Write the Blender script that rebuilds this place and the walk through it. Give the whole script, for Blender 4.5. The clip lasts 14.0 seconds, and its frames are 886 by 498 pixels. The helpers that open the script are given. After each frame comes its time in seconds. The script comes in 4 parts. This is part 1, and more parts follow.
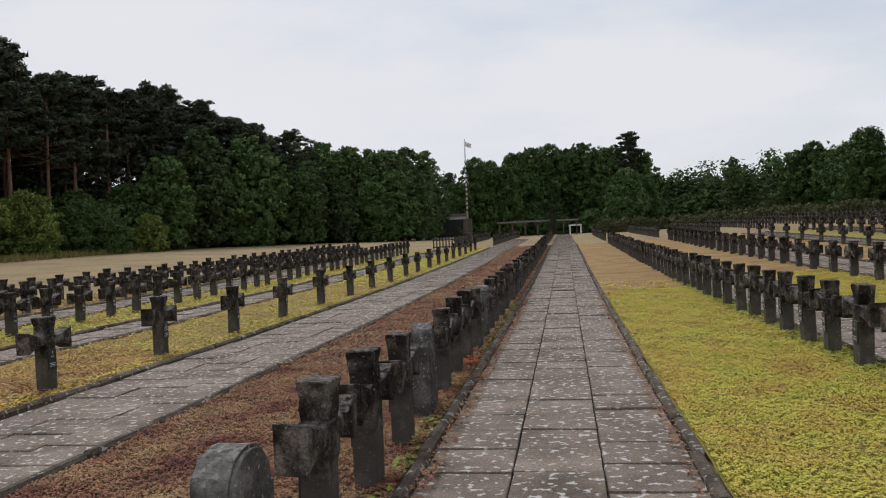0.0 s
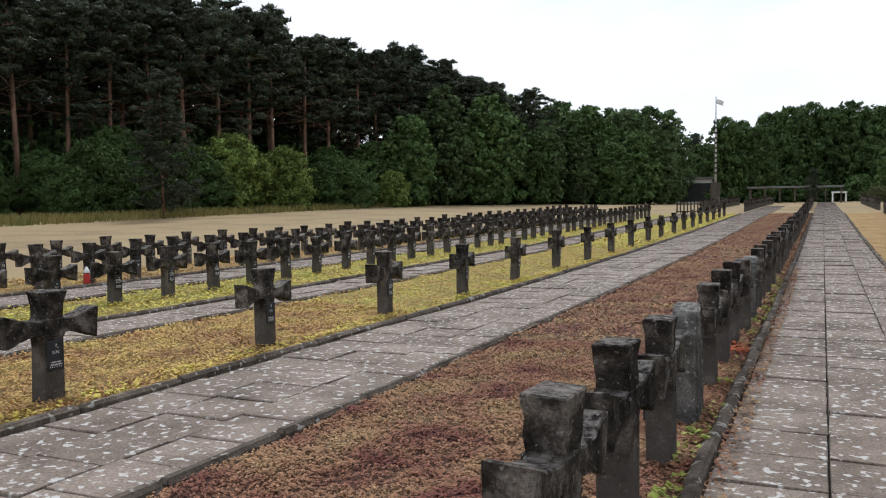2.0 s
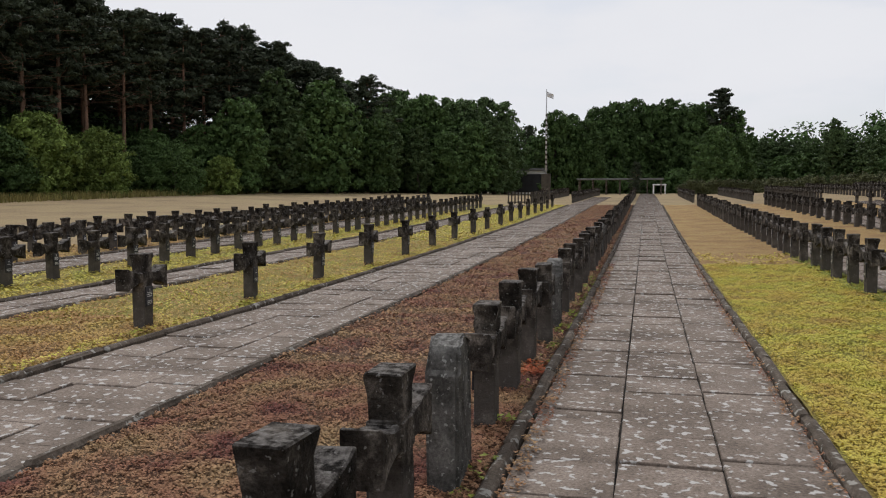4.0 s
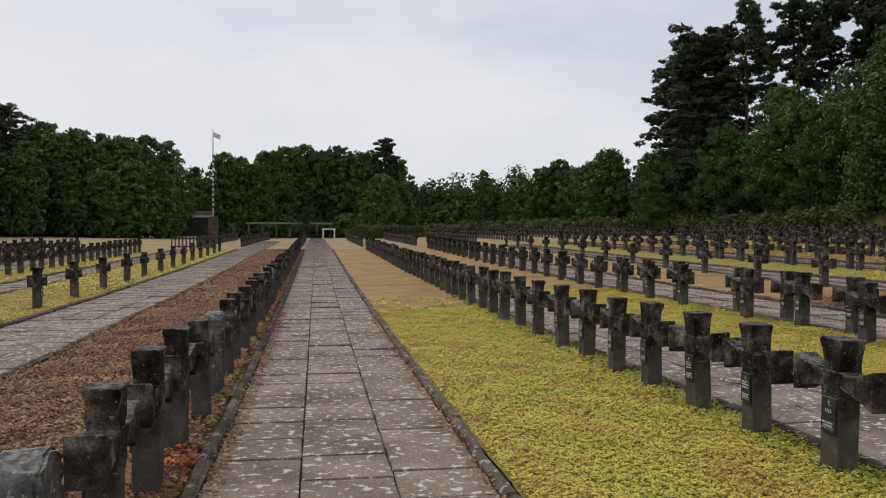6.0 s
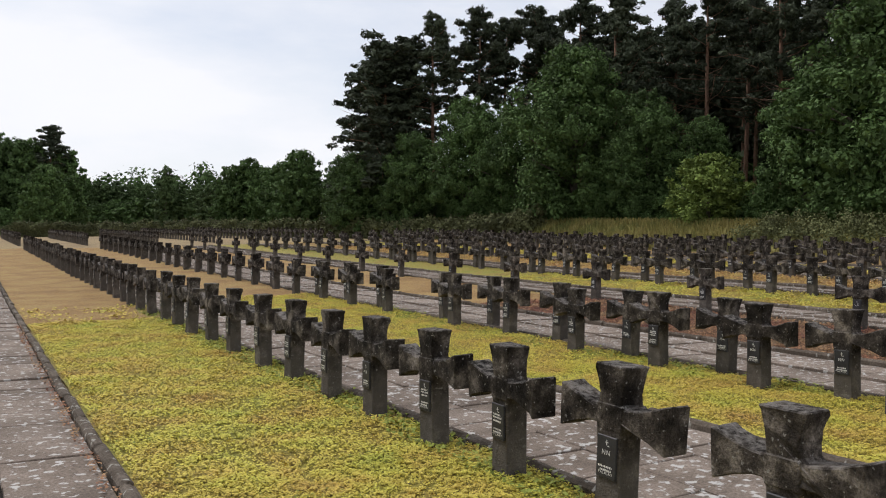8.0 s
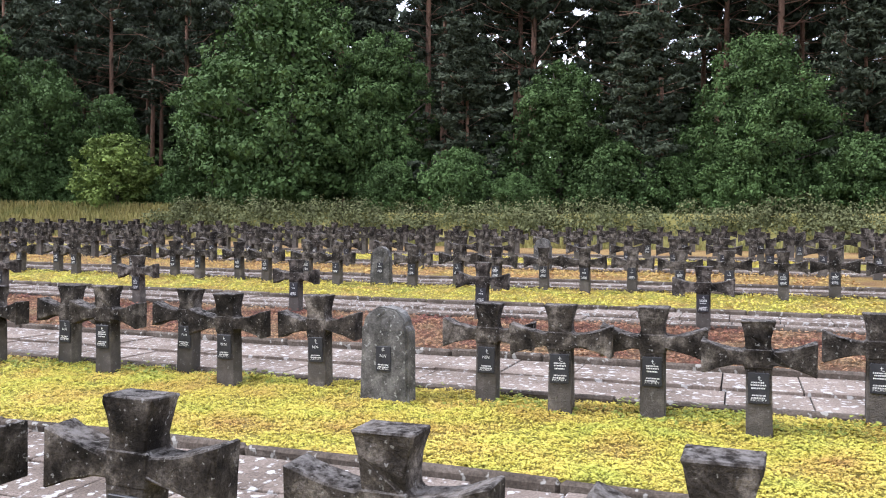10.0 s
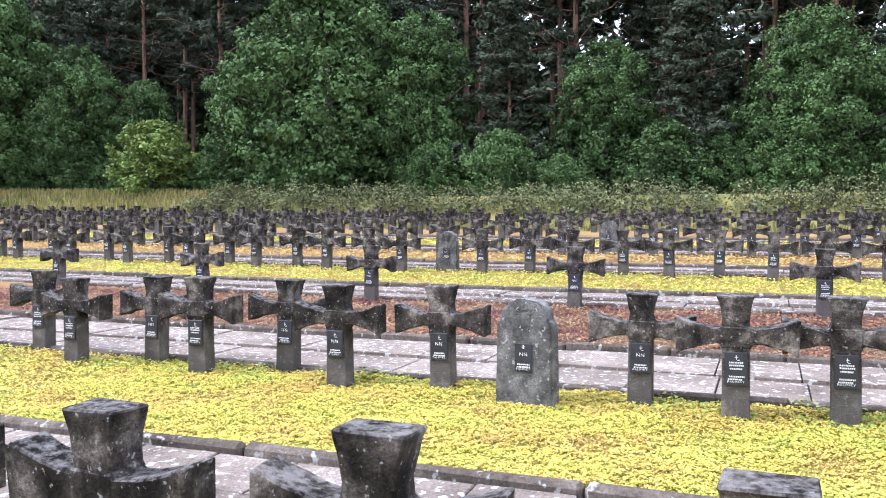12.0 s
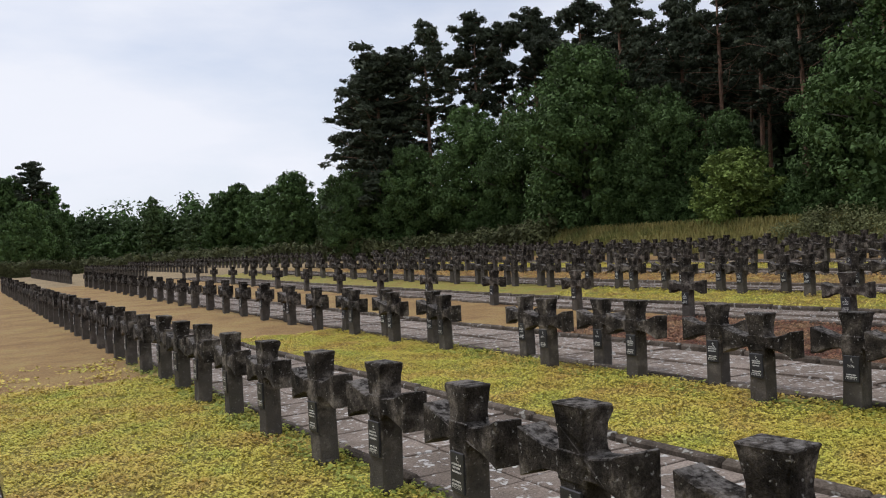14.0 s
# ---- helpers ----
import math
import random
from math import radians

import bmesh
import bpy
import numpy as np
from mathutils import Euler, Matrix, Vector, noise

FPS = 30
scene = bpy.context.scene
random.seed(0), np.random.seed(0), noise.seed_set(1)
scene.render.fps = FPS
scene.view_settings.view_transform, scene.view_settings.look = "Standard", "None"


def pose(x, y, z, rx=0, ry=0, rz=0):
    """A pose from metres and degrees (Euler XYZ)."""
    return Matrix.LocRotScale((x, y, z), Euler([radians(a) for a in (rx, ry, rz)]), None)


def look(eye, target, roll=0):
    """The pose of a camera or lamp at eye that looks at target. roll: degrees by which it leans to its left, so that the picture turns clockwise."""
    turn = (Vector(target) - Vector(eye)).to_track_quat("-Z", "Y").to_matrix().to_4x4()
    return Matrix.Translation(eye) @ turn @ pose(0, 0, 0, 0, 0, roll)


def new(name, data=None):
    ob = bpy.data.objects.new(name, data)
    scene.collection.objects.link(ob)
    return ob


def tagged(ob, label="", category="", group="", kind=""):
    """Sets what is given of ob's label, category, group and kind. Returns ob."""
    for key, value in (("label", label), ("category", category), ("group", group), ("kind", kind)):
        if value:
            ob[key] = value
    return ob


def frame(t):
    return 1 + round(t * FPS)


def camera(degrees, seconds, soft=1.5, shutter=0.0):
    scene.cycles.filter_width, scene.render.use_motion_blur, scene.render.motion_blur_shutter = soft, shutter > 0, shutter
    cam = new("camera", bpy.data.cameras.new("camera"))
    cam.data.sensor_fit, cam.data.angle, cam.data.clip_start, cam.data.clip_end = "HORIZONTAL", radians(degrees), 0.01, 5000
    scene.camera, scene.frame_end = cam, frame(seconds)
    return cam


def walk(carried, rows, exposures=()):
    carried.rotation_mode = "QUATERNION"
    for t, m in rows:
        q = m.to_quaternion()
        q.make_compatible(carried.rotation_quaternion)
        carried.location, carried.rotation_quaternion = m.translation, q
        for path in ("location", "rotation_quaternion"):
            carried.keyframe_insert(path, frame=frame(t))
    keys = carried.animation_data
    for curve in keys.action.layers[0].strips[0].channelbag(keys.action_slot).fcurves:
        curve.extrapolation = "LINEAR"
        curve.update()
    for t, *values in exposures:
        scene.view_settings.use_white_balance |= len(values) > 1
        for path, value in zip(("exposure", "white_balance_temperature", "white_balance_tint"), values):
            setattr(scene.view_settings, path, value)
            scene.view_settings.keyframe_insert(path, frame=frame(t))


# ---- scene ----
cam = camera(56.4, 14.0, soft=1.1)
PATH = [
    (0, (-0.096, 0.535, 1.477), (-0.389, 2.514, 1.45), -2.4),
    (0.5, (-0.202, 0.825, 1.487), (-0.625, 2.779, 1.441), -2.3),
    (1, (-0.28, 1.239, 1.457), (-0.931, 3.129, 1.398), -2.1),
    (1.5, (-0.387, 1.525, 1.441), (-1.177, 3.361, 1.367), -1.4),
    (2, (-0.523, 1.854, 1.42), (-1.357, 3.669, 1.315), -0.7),
    (2.2, (-0.561, 2.009, 1.402), (-1.405, 3.819, 1.298), -0.3),
    (4.3, (-0.33, 3.488, 1.5), (-0.598, 5.466, 1.372), -0.2),
    (4.5, (-0.332, 3.598, 1.5), (-0.445, 5.593, 1.411), -0.3),
    (5, (-0.365, 3.939, 1.494), (-0.336, 5.938, 1.42), -0.1),
    (5.5, (-0.374, 4.241, 1.473), (-0.223, 6.235, 1.427), -0.0),
    (6, (-0.386, 4.588, 1.459), (-0.081, 6.565, 1.43), 0.1),
    (6.5, (-0.387, 4.913, 1.454), (0.09, 6.855, 1.427), 0.5),
    (7, (-0.213, 5.339, 1.484), (0.399, 7.242, 1.454), 0.1),
    (7.5, (-0.157, 5.704, 1.452), (0.725, 7.499, 1.437), 0.8),
    (8, (-0.112, 6.015, 1.456), (0.892, 7.745, 1.438), 0.9),
    (8.5, (0.024, 6.354, 1.462), (1.174, 7.99, 1.448), 0.9),
    (9, (0.135, 6.633, 1.461), (1.639, 7.951, 1.447), 0.8),
    (9.2, (0.154, 6.714, 1.469), (1.781, 7.877, 1.452), 0.7),
    (11.3, (0.681, 7.805, 1.418), (2.633, 8.232, 1.36), 0.6),
    (11.5, (0.727, 7.911, 1.419), (2.664, 8.404, 1.357), 0.2),
    (12, (0.7, 8.166, 1.439), (2.56, 8.898, 1.364), -0.1),
    (12.5, (0.633, 8.535, 1.462), (2.421, 9.43, 1.39), -0.5),
    (13, (0.607, 8.859, 1.468), (2.175, 10.1, 1.426), -0.8),
    (13.5, (0.583, 9.098, 1.474), (1.857, 10.639, 1.472), -1.5),
    (14, (0.485, 9.322, 1.474), (1.512, 11.038, 1.497), -2.3),
]
EXPOSURES = [  # seconds, stops, kelvin, tint
    (0.0, -0.12, 6400, 10), (1.0, 0.08, 6450, 10), (1.5, 0.2, 6250, 9), (2.0, 0.33, 6150, 9), (4.5, -0.12, 6500, 11), (6.5, -0.1, 6500, 11), (7.5, 0.1, 6500, 11),
    (8.5, 0.34, 6350, 11), (9.0, 0.62, 6200, 13), (11.3, 1.8, 5450, 17), (12.0, 1.75, 5450, 17), (12.5, 1.66, 5450, 16), (13.0, 1.22, 5700, 14), (13.5, 0.66, 6000, 12), (14.0, 0.08, 6200, 12)]
walk(cam, [(t, look(eye, target, roll)) for t, eye, target, roll in PATH], EXPOSURES)
# ---- world and light ----
SUN_ELEV, SUN_ROT = 50.0, 332.0
world = bpy.data.worlds.new("sky")
scene.world = world
world.use_nodes = True
wt = world.node_tree
for n in list(wt.nodes):
    wt.nodes.remove(n)
w_out = wt.nodes.new("ShaderNodeOutputWorld")
w_bg = wt.nodes.new("ShaderNodeBackground")
w_sky = wt.nodes.new("ShaderNodeTexSky")
w_sky.sky_type, w_sky.sun_disc = "NISHITA", False
w_sky.sun_elevation, w_sky.sun_rotation = math.radians(SUN_ELEV), math.radians(SUN_ROT)
w_sky.dust_density = 1.0
w_co = wt.nodes.new("ShaderNodeTexCoord")
w_map = wt.nodes.new("ShaderNodeMapping")
w_map.inputs["Scale"].default_value = (1.0, 1.0, 3.2)
w_map.inputs["Location"].default_value = (0.35, 0.0, 0.0)
w_noise = wt.nodes.new("ShaderNodeTexNoise")
w_noise.inputs["Scale"].default_value = 1.7
w_noise.inputs["Detail"].default_value = 7.0
w_noise.inputs["Roughness"].default_value = 0.55
w_ramp = wt.nodes.new("ShaderNodeValToRGB")
w_ramp.color_ramp.elements[0].position, w_ramp.color_ramp.elements[0].color = 0.30, (0.5, 0.5, 0.5, 1)
w_ramp.color_ramp.elements[1].position, w_ramp.color_ramp.elements[1].color = 0.58, (1, 1, 1, 1)
w_shade = wt.nodes.new("ShaderNodeValToRGB")
w_shade.color_ramp.elements[0].position, w_shade.color_ramp.elements[0].color = 0.35, (7.9, 8.05, 8.5, 1)
w_shade.color_ramp.elements[1].position, w_shade.color_ramp.elements[1].color = 0.7, (8.5, 8.6, 8.9, 1)
w_mix = wt.nodes.new("ShaderNodeMix")
w_mix.data_type = "RGBA"
wt.links.new(w_co.outputs["Generated"], w_map.inputs["Vector"])
wt.links.new(w_map.outputs["Vector"], w_noise.inputs["Vector"])
wt.links.new(w_noise.outputs["Fac"], w_ramp.inputs["Fac"])
wt.links.new(w_noise.outputs["Fac"], w_shade.inputs["Fac"])
wt.links.new(w_ramp.outputs["Color"], w_mix.inputs["Factor"])
wt.links.new(w_sky.outputs["Color"], w_mix.inputs["A"])
wt.links.new(w_shade.outputs["Color"], w_mix.inputs["B"])
wt.links.new(w_mix.outputs["Result"], w_bg.inputs["Color"])
w_bg.inputs["Strength"].default_value = 0.1
wt.links.new(w_bg.outputs["Background"], w_out.inputs["Surface"])
sun = new("sun", bpy.data.lights.new("sun", "SUN"))
sun.data.energy, sun.data.angle, sun.data.color = 1.7, math.radians(11), (1.0, 0.97, 0.93)
sun.rotation_euler = (math.radians(90 - SUN_ELEV), 0, math.radians(180 - SUN_ROT))

# ---- materials ----
def mat(name, stops, scale=3.0, detail=6.0, rough=0.9, bump=0.3, bump_scale=40.0, fine=0.35, spots=None, rand=0.0, stretch=(1, 1, 1), metal=0.0, island=0.0, distance=0.02, lichen_top_light=None, spec=0.3, pale=None):
    """A procedural surface: large stains by stops, fine grain, bump, optional pale spots (colour, scale, threshold, amount)."""
    m = bpy.data.materials.new(name)
    m.use_nodes = True
    nt = m.node_tree
    bs = nt.nodes["Principled BSDF"]
    bs.inputs["Roughness"].default_value = rough
    bs.inputs["Metallic"].default_value = metal
    bs.inputs["Specular IOR Level"].default_value = spec
    geo = nt.nodes.new("ShaderNodeNewGeometry")
    mp = nt.nodes.new("ShaderNodeMapping")
    mp.inputs["Scale"].default_value = stretch
    nt.links.new(geo.outputs["Position"], mp.inputs["Vector"])
    vec = mp.outputs["Vector"]

    def noise(s, d, r=0.6):
        n = nt.nodes.new("ShaderNodeTexNoise")
        n.inputs["Scale"].default_value, n.inputs["Detail"].default_value, n.inputs["Roughness"].default_value = s, d, r
        nt.links.new(vec, n.inputs["Vector"])
        return n.outputs["Fac"]
    big = noise(scale, detail)
    ramp = nt.nodes.new("ShaderNodeValToRGB")
    els = ramp.color_ramp.elements
    while len(els) < len(stops):
        els.new(0.5)
    for e, (p, c) in zip(els, stops):
        e.position, e.color = p, (*c, 1)
    nt.links.new(big, ramp.inputs["Fac"])
    col = ramp.outputs["Color"]
    grain = noise(bump_scale, 4.0, 0.7)

    def blend(mode, fac, a, b):
        x = nt.nodes.new("ShaderNodeMix")
        x.data_type, x.blend_type = "RGBA", mode
        for sock, v in (("Factor", fac), ("A", a), ("B", b)):
            if isinstance(v, (int, float)):
                x.inputs[sock].default_value = v
            elif isinstance(v, tuple):
                x.inputs[sock].default_value = (*v, 1)
            else:
                nt.links.new(v, x.inputs[sock])
        return x.outputs["Result"]

    def span(v, a, b, lo, hi):
        r = nt.nodes.new("ShaderNodeMapRange")
        for k, q in zip(("From Min", "From Max", "To Min", "To Max"), (a, b, lo, hi)):
            r.inputs[k].default_value = q
        nt.links.new(v, r.inputs["Value"])
        return r.outputs["Result"]
    if fine:
        col = blend("MULTIPLY", 1.0, col, span(grain, 0.3, 0.7, 1 - fine, 1 + fine))
    if rand:
        info = nt.nodes.new("ShaderNodeObjectInfo")
        col = blend("MULTIPLY", 1.0, col, span(info.outputs["Random"], 0, 1, 1 - rand, 1 + rand))
    if island:
        col = blend("MULTIPLY", 1.0, col, span(geo.outputs["Random Per Island"], 0, 1, 1 - island, 1 + island))
    if spots:
        colour, s, th, amount = spots
        col = blend("MIX", span(noise(s, 2.5, 0.5), th, th + 0.05, 0, amount), col, colour)
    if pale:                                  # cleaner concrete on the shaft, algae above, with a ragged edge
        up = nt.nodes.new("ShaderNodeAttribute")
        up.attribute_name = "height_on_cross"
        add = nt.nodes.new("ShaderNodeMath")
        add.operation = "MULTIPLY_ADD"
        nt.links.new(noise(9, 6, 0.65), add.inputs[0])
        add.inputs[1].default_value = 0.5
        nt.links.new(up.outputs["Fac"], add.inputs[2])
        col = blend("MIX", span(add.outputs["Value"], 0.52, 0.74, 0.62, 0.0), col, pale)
    # Upward faces: lichen, with the brighter sky light on tops painted in.
    if lichen_top_light:
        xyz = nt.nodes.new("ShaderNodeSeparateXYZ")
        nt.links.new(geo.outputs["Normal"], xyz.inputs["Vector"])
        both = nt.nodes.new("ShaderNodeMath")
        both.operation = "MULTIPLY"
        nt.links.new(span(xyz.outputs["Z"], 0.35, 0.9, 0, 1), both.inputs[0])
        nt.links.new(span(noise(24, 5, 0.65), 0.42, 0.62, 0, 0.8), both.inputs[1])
        col = blend("MIX", both.outputs["Value"], col, lichen_top_light)
    nt.links.new(col, bs.inputs["Base Color"])
    if bump:
        bp = nt.nodes.new("ShaderNodeBump")
        bp.inputs["Strength"].default_value, bp.inputs["Distance"].default_value = bump, distance
        nt.links.new(grain, bp.inputs["Height"])
        nt.links.new(bp.outputs["Normal"], bs.inputs["Normal"])
    return m


M_SLAB = mat("paving_concrete", [(0.3, (0.118, 0.093, 0.074)), (0.5, (0.205, 0.164, 0.134)), (0.7, (0.295, 0.242, 0.202))], 1.6, 9, 0.85, 0.5, 55, 0.45, ((0.56, 0.545, 0.52), 15.0, 0.585, 0.85), rand=0.11, spec=0.12)
M_JOINT = mat("joint_soil", [(0.3, (0.018, 0.015, 0.013)), (0.7, (0.04, 0.036, 0.03))], 8, 5, 0.95, 0.4, 60, 0.4)
M_KERB = mat("kerb_concrete", [(0.3, (0.058, 0.046, 0.035)), (0.55, (0.12, 0.097, 0.077)), (0.75, (0.19, 0.16, 0.132))], 4, 8, 0.9, 0.5, 45, 0.4, ((0.4, 0.39, 0.35), 14, 0.61, 0.7), rand=0.15, spec=0.12)
M_CONC = mat("weathered_concrete", [(0.36, (0.011, 0.009, 0.0075)), (0.52, (0.050, 0.042, 0.035)), (0.68, (0.21, 0.182, 0.155))], 6.0, 10, 0.92, 0.8, 70, 0.55, ((0.33, 0.32, 0.30), 38, 0.645, 0.6), rand=0.25, lichen_top_light=(0.22, 0.203, 0.188), spec=0.1, pale=(0.135, 0.121, 0.107))
M_STELE = mat("grey_stone", [(0.28, (0.035, 0.033, 0.03)), (0.5, (0.10, 0.095, 0.087)), (0.72, (0.20, 0.19, 0.175))], 7.0, 9, 0.92, 0.5, 60, 0.4, ((0.40, 0.40, 0.37), 34, 0.63, 0.6), rand=0.15, lichen_top_light=(0.30, 0.29, 0.27), spec=0.15)
M_PLAQUE = mat("dark_slate_plaque", [(0.3, (0.022, 0.022, 0.025)), (0.7, (0.04, 0.04, 0.045))], 12, 4, 0.45, 0.1, 80, 0.2)
M_PAINT = mat("white_lettering", [(0.3, (0.6, 0.6, 0.58)), (0.7, (0.75, 0.75, 0.73))], 20, 3, 0.7, 0.0, 80, 0.1)
YEL = [(0.30, (0.46, 0.285, 0.075)), (0.42, (0.58, 0.44, 0.09)), (0.55, (0.58, 0.51, 0.085)), (0.70, (0.43, 0.46, 0.075))]
ORG = [(0.28, (0.30, 0.15, 0.075)), (0.45, (0.47, 0.28, 0.10)), (0.60, (0.56, 0.40, 0.12)), (0.78, (0.46, 0.42, 0.08))]
RED = [(0.35, (0.18, 0.062, 0.046)), (0.45, (0.285, 0.135, 0.078)), (0.58, (0.36, 0.215, 0.11)), (0.80, (0.41, 0.30, 0.145))]
TAN = [(0.28, (0.21, 0.115, 0.045)), (0.5, (0.31, 0.195, 0.075)), (0.75, (0.37, 0.27, 0.10))]
# Sprig colours cut to about half: shade between the cushions is painted in.
M_YEL = mat("yellow_stonecrop_shaded", [(p, tuple(0.46 * v for v in q)) for p, q in YEL], 1.6, 10, 0.8, 0.9, 38, 0.45, distance=0.04)
M_ORG = mat("orange_dry_stonecrop_shaded", [(p, tuple(0.5 * v for v in q)) for p, q in ORG], 1.4, 10, 0.85, 0.9, 38, 0.45, distance=0.04)
M_RED = mat("red_brown_dry_stonecrop_shaded", [(p, tuple(0.42 * v for v in q)) for p, q in RED], 1.7, 10, 0.9, 0.9, 45, 0.5, distance=0.04)
M_TAN = mat("parched_stonecrop", TAN, 0.9, 10, 0.9, 0.8, 30, 0.4, distance=0.04)
M_YELC = mat("yellow_stonecrop_sprigs", YEL, 1.6, 8, 0.75, 0.0, 38, 0.2, island=0.16)
M_ORGC = mat("orange_stonecrop_sprigs", ORG, 1.4, 5, 0.8, 0.0, 38, 0.2, island=0.16)
M_REDC = mat("red_brown_stonecrop_sprigs", RED, 1.7, 5, 0.85, 0.0, 45, 0.2, island=0.25)
M_GREENC = mat("green_stonecrop_sprigs", [(0.3, (0.17, 0.21, 0.035)), (0.7, (0.30, 0.33, 0.055))], 5, 5, 0.75, 0.0, 38, 0.2, island=0.16)
M_EARTH = mat("dry_grass_ground", [(0.3, (0.19, 0.14, 0.075)), (0.5, (0.28, 0.205, 0.11)), (0.7, (0.31, 0.245, 0.12))], 0.25, 10, 0.95, 0.6, 25, 0.35)
M_BANK = mat("bank_grass", [(0.3, (0.10, 0.11, 0.03)), (0.5, (0.20, 0.18, 0.05)), (0.7, (0.24, 0.20, 0.07))], 0.6, 9, 0.95, 0.7, 20, 0.4)
M_FOREST = mat("forest_floor", [(0.3, (0.03, 0.03, 0.015)), (0.7, (0.07, 0.06, 0.03))], 0.5, 8, 0.95, 0.5, 10, 0.4)
M_BLADE = mat("grass_blades", [(0.3, (0.10, 0.12, 0.03)), (0.5, (0.22, 0.19, 0.06)), (0.7, (0.27, 0.22, 0.08))], 0.4, 6, 0.8, 0.0, 20, 0.2, island=0.3)


def leafmat(name, c, isl=0.4):
    d = tuple(v * 0.6 for v in c)
    b = tuple(v * 1.4 for v in c)
    return mat(name, [(0.3, d), (0.5, c), (0.7, b)], 0.5, 5, 0.7, 0.0, 10, 0.15, rand=0.2, island=isl, spec=0.12)


M_PINE = leafmat("pine_needles", (0.050, 0.062, 0.037))
M_OAK = leafmat("dark_green_leaves", (0.070, 0.116, 0.037))
M_BIRCH = leafmat("light_green_leaves", (0.078, 0.118, 0.046))
M_BUSHY = leafmat("fresh_green_leaves", (0.15, 0.205, 0.05))
M_BRAMBLE = leafmat("bramble_leaves", (0.11, 0.118, 0.052))
M_BARK = mat("grey_bark", [(0.3, (0.045, 0.038, 0.03)), (0.7, (0.13, 0.11, 0.09))], 6, 6, 0.95, 0.6, 25, 0.4, stretch=(1, 1, 0.25))
M_PBARK = mat("red_pine_bark", [(0.3, (0.11, 0.07, 0.05)), (0.7, (0.28, 0.16, 0.105))], 3, 6, 0.95, 0.6, 25, 0.4, stretch=(1, 1, 0.25))
M_WHITE = mat("white_paint", [(0.3, (0.7, 0.7, 0.68)), (0.7, (0.8, 0.8, 0.78))], 2, 4, 0.6, 0.05, 30, 0.08)
M_ROOF = mat("grey_roofing", [(0.3, (0.12, 0.12, 0.12)), (0.7, (0.2, 0.2, 0.19))], 1, 5, 0.8, 0.2, 20, 0.2)
M_DARK = mat("opening_shade", [(0.3, (0.015, 0.015, 0.015)), (0.7, (0.03, 0.03, 0.03))], 1, 3, 0.6, 0.0, 20, 0.1)
M_METAL = mat("painted_steel", [(0.3, (0.45, 0.46, 0.46)), (0.7, (0.6, 0.6, 0.6))], 2, 4, 0.4, 0.05, 30, 0.1, metal=0.3)
M_FLAG = mat("flag_cloth", [(0.3, (0.7, 0.7, 0.7)), (0.7, (0.8, 0.8, 0.8))], 2, 4, 0.8, 0.1, 60, 0.1)
M_FLAGRED = mat("red_cloth", [(0.3, (0.4, 0.03, 0.03)), (0.7, (0.5, 0.05, 0.04))], 2, 4, 0.8, 0.1, 60, 0.1)
M_WOOD = mat("dark_timber", [(0.3, (0.045, 0.038, 0.03)), (0.7, (0.10, 0.085, 0.065))], 3, 6, 0.85, 0.3, 30, 0.3)
M_FLOWER = mat("orange_red_sprigs", [(0.3, (0.35, 0.07, 0.03)), (0.7, (0.5, 0.15, 0.05))], 9, 4, 0.8, 0.0, 30, 0.2, island=0.3)

# ---- mesh helpers ----
rng = np.random.default_rng(7)


def mesh_of(name, verts, faces, material, smooth=False):
    me = bpy.data.meshes.new(name)
    me.from_pydata([tuple(v) for v in verts], [], [tuple(f) for f in faces])
    me.materials.append(material)
    if smooth:
        me.polygons.foreach_set("use_smooth", [True] * len(me.polygons))
    me.update()
    return me


def quads_mesh(name, corners, material):
    """corners: an array n x k x 3 of loose faces with k corners."""
    n, k = corners.shape[:2]
    me = bpy.data.meshes.new(name)
    me.vertices.add(k * n)
    me.vertices.foreach_set("co", np.asarray(corners, np.float32).reshape(-1))
    me.loops.add(k * n)
    me.loops.foreach_set("vertex_index", np.arange(k * n, dtype=np.int32))
    me.polygons.add(n)
    me.polygons.foreach_set("loop_start", np.arange(0, k * n, k, dtype=np.int32))
    me.update(calc_edges=True)
    me.materials.append(material)
    return me


def bm_mesh(name, bm, material):
    me = bpy.data.meshes.new(name)
    bm.normal_update()
    bm.to_mesh(me)
    bm.free()
    me.materials.append(material)
    return me


def under(name, me, parent, label="", place=None):
    ob = new(name, me)
    ob.parent = parent
    if place is not None:
        ob.location = place
    if label:
        tagged(ob, label)
    return ob


def empty(name, place, label, category, group="", kind=""):
    ob = new(name)
    ob.location = place
    return tagged(ob, label, category, group, kind)


def box_bm(bm, cx, cy, cz, sx, sy, sz, bevel=0.0):
    got = bmesh.ops.create_cube(bm, size=1.0)["verts"]
    for v in got:
        v.co = Vector((cx + v.co.x * sx, cy + v.co.y * sy, cz + v.co.z * sz))
    if bevel:
        bmesh.ops.bevel(bm, geom=list({e for v in got for e in v.link_edges}), offset=bevel, segments=1, affect="EDGES")


def box(name, parent, material, cx, cy, cz, sx, sy, sz, bevel=0.0, label=""):
    bm = bmesh.new()
    box_bm(bm, cx, cy, cz, sx, sy, sz, bevel)
    return under(name, bm_mesh(name, bm, material), parent, label)


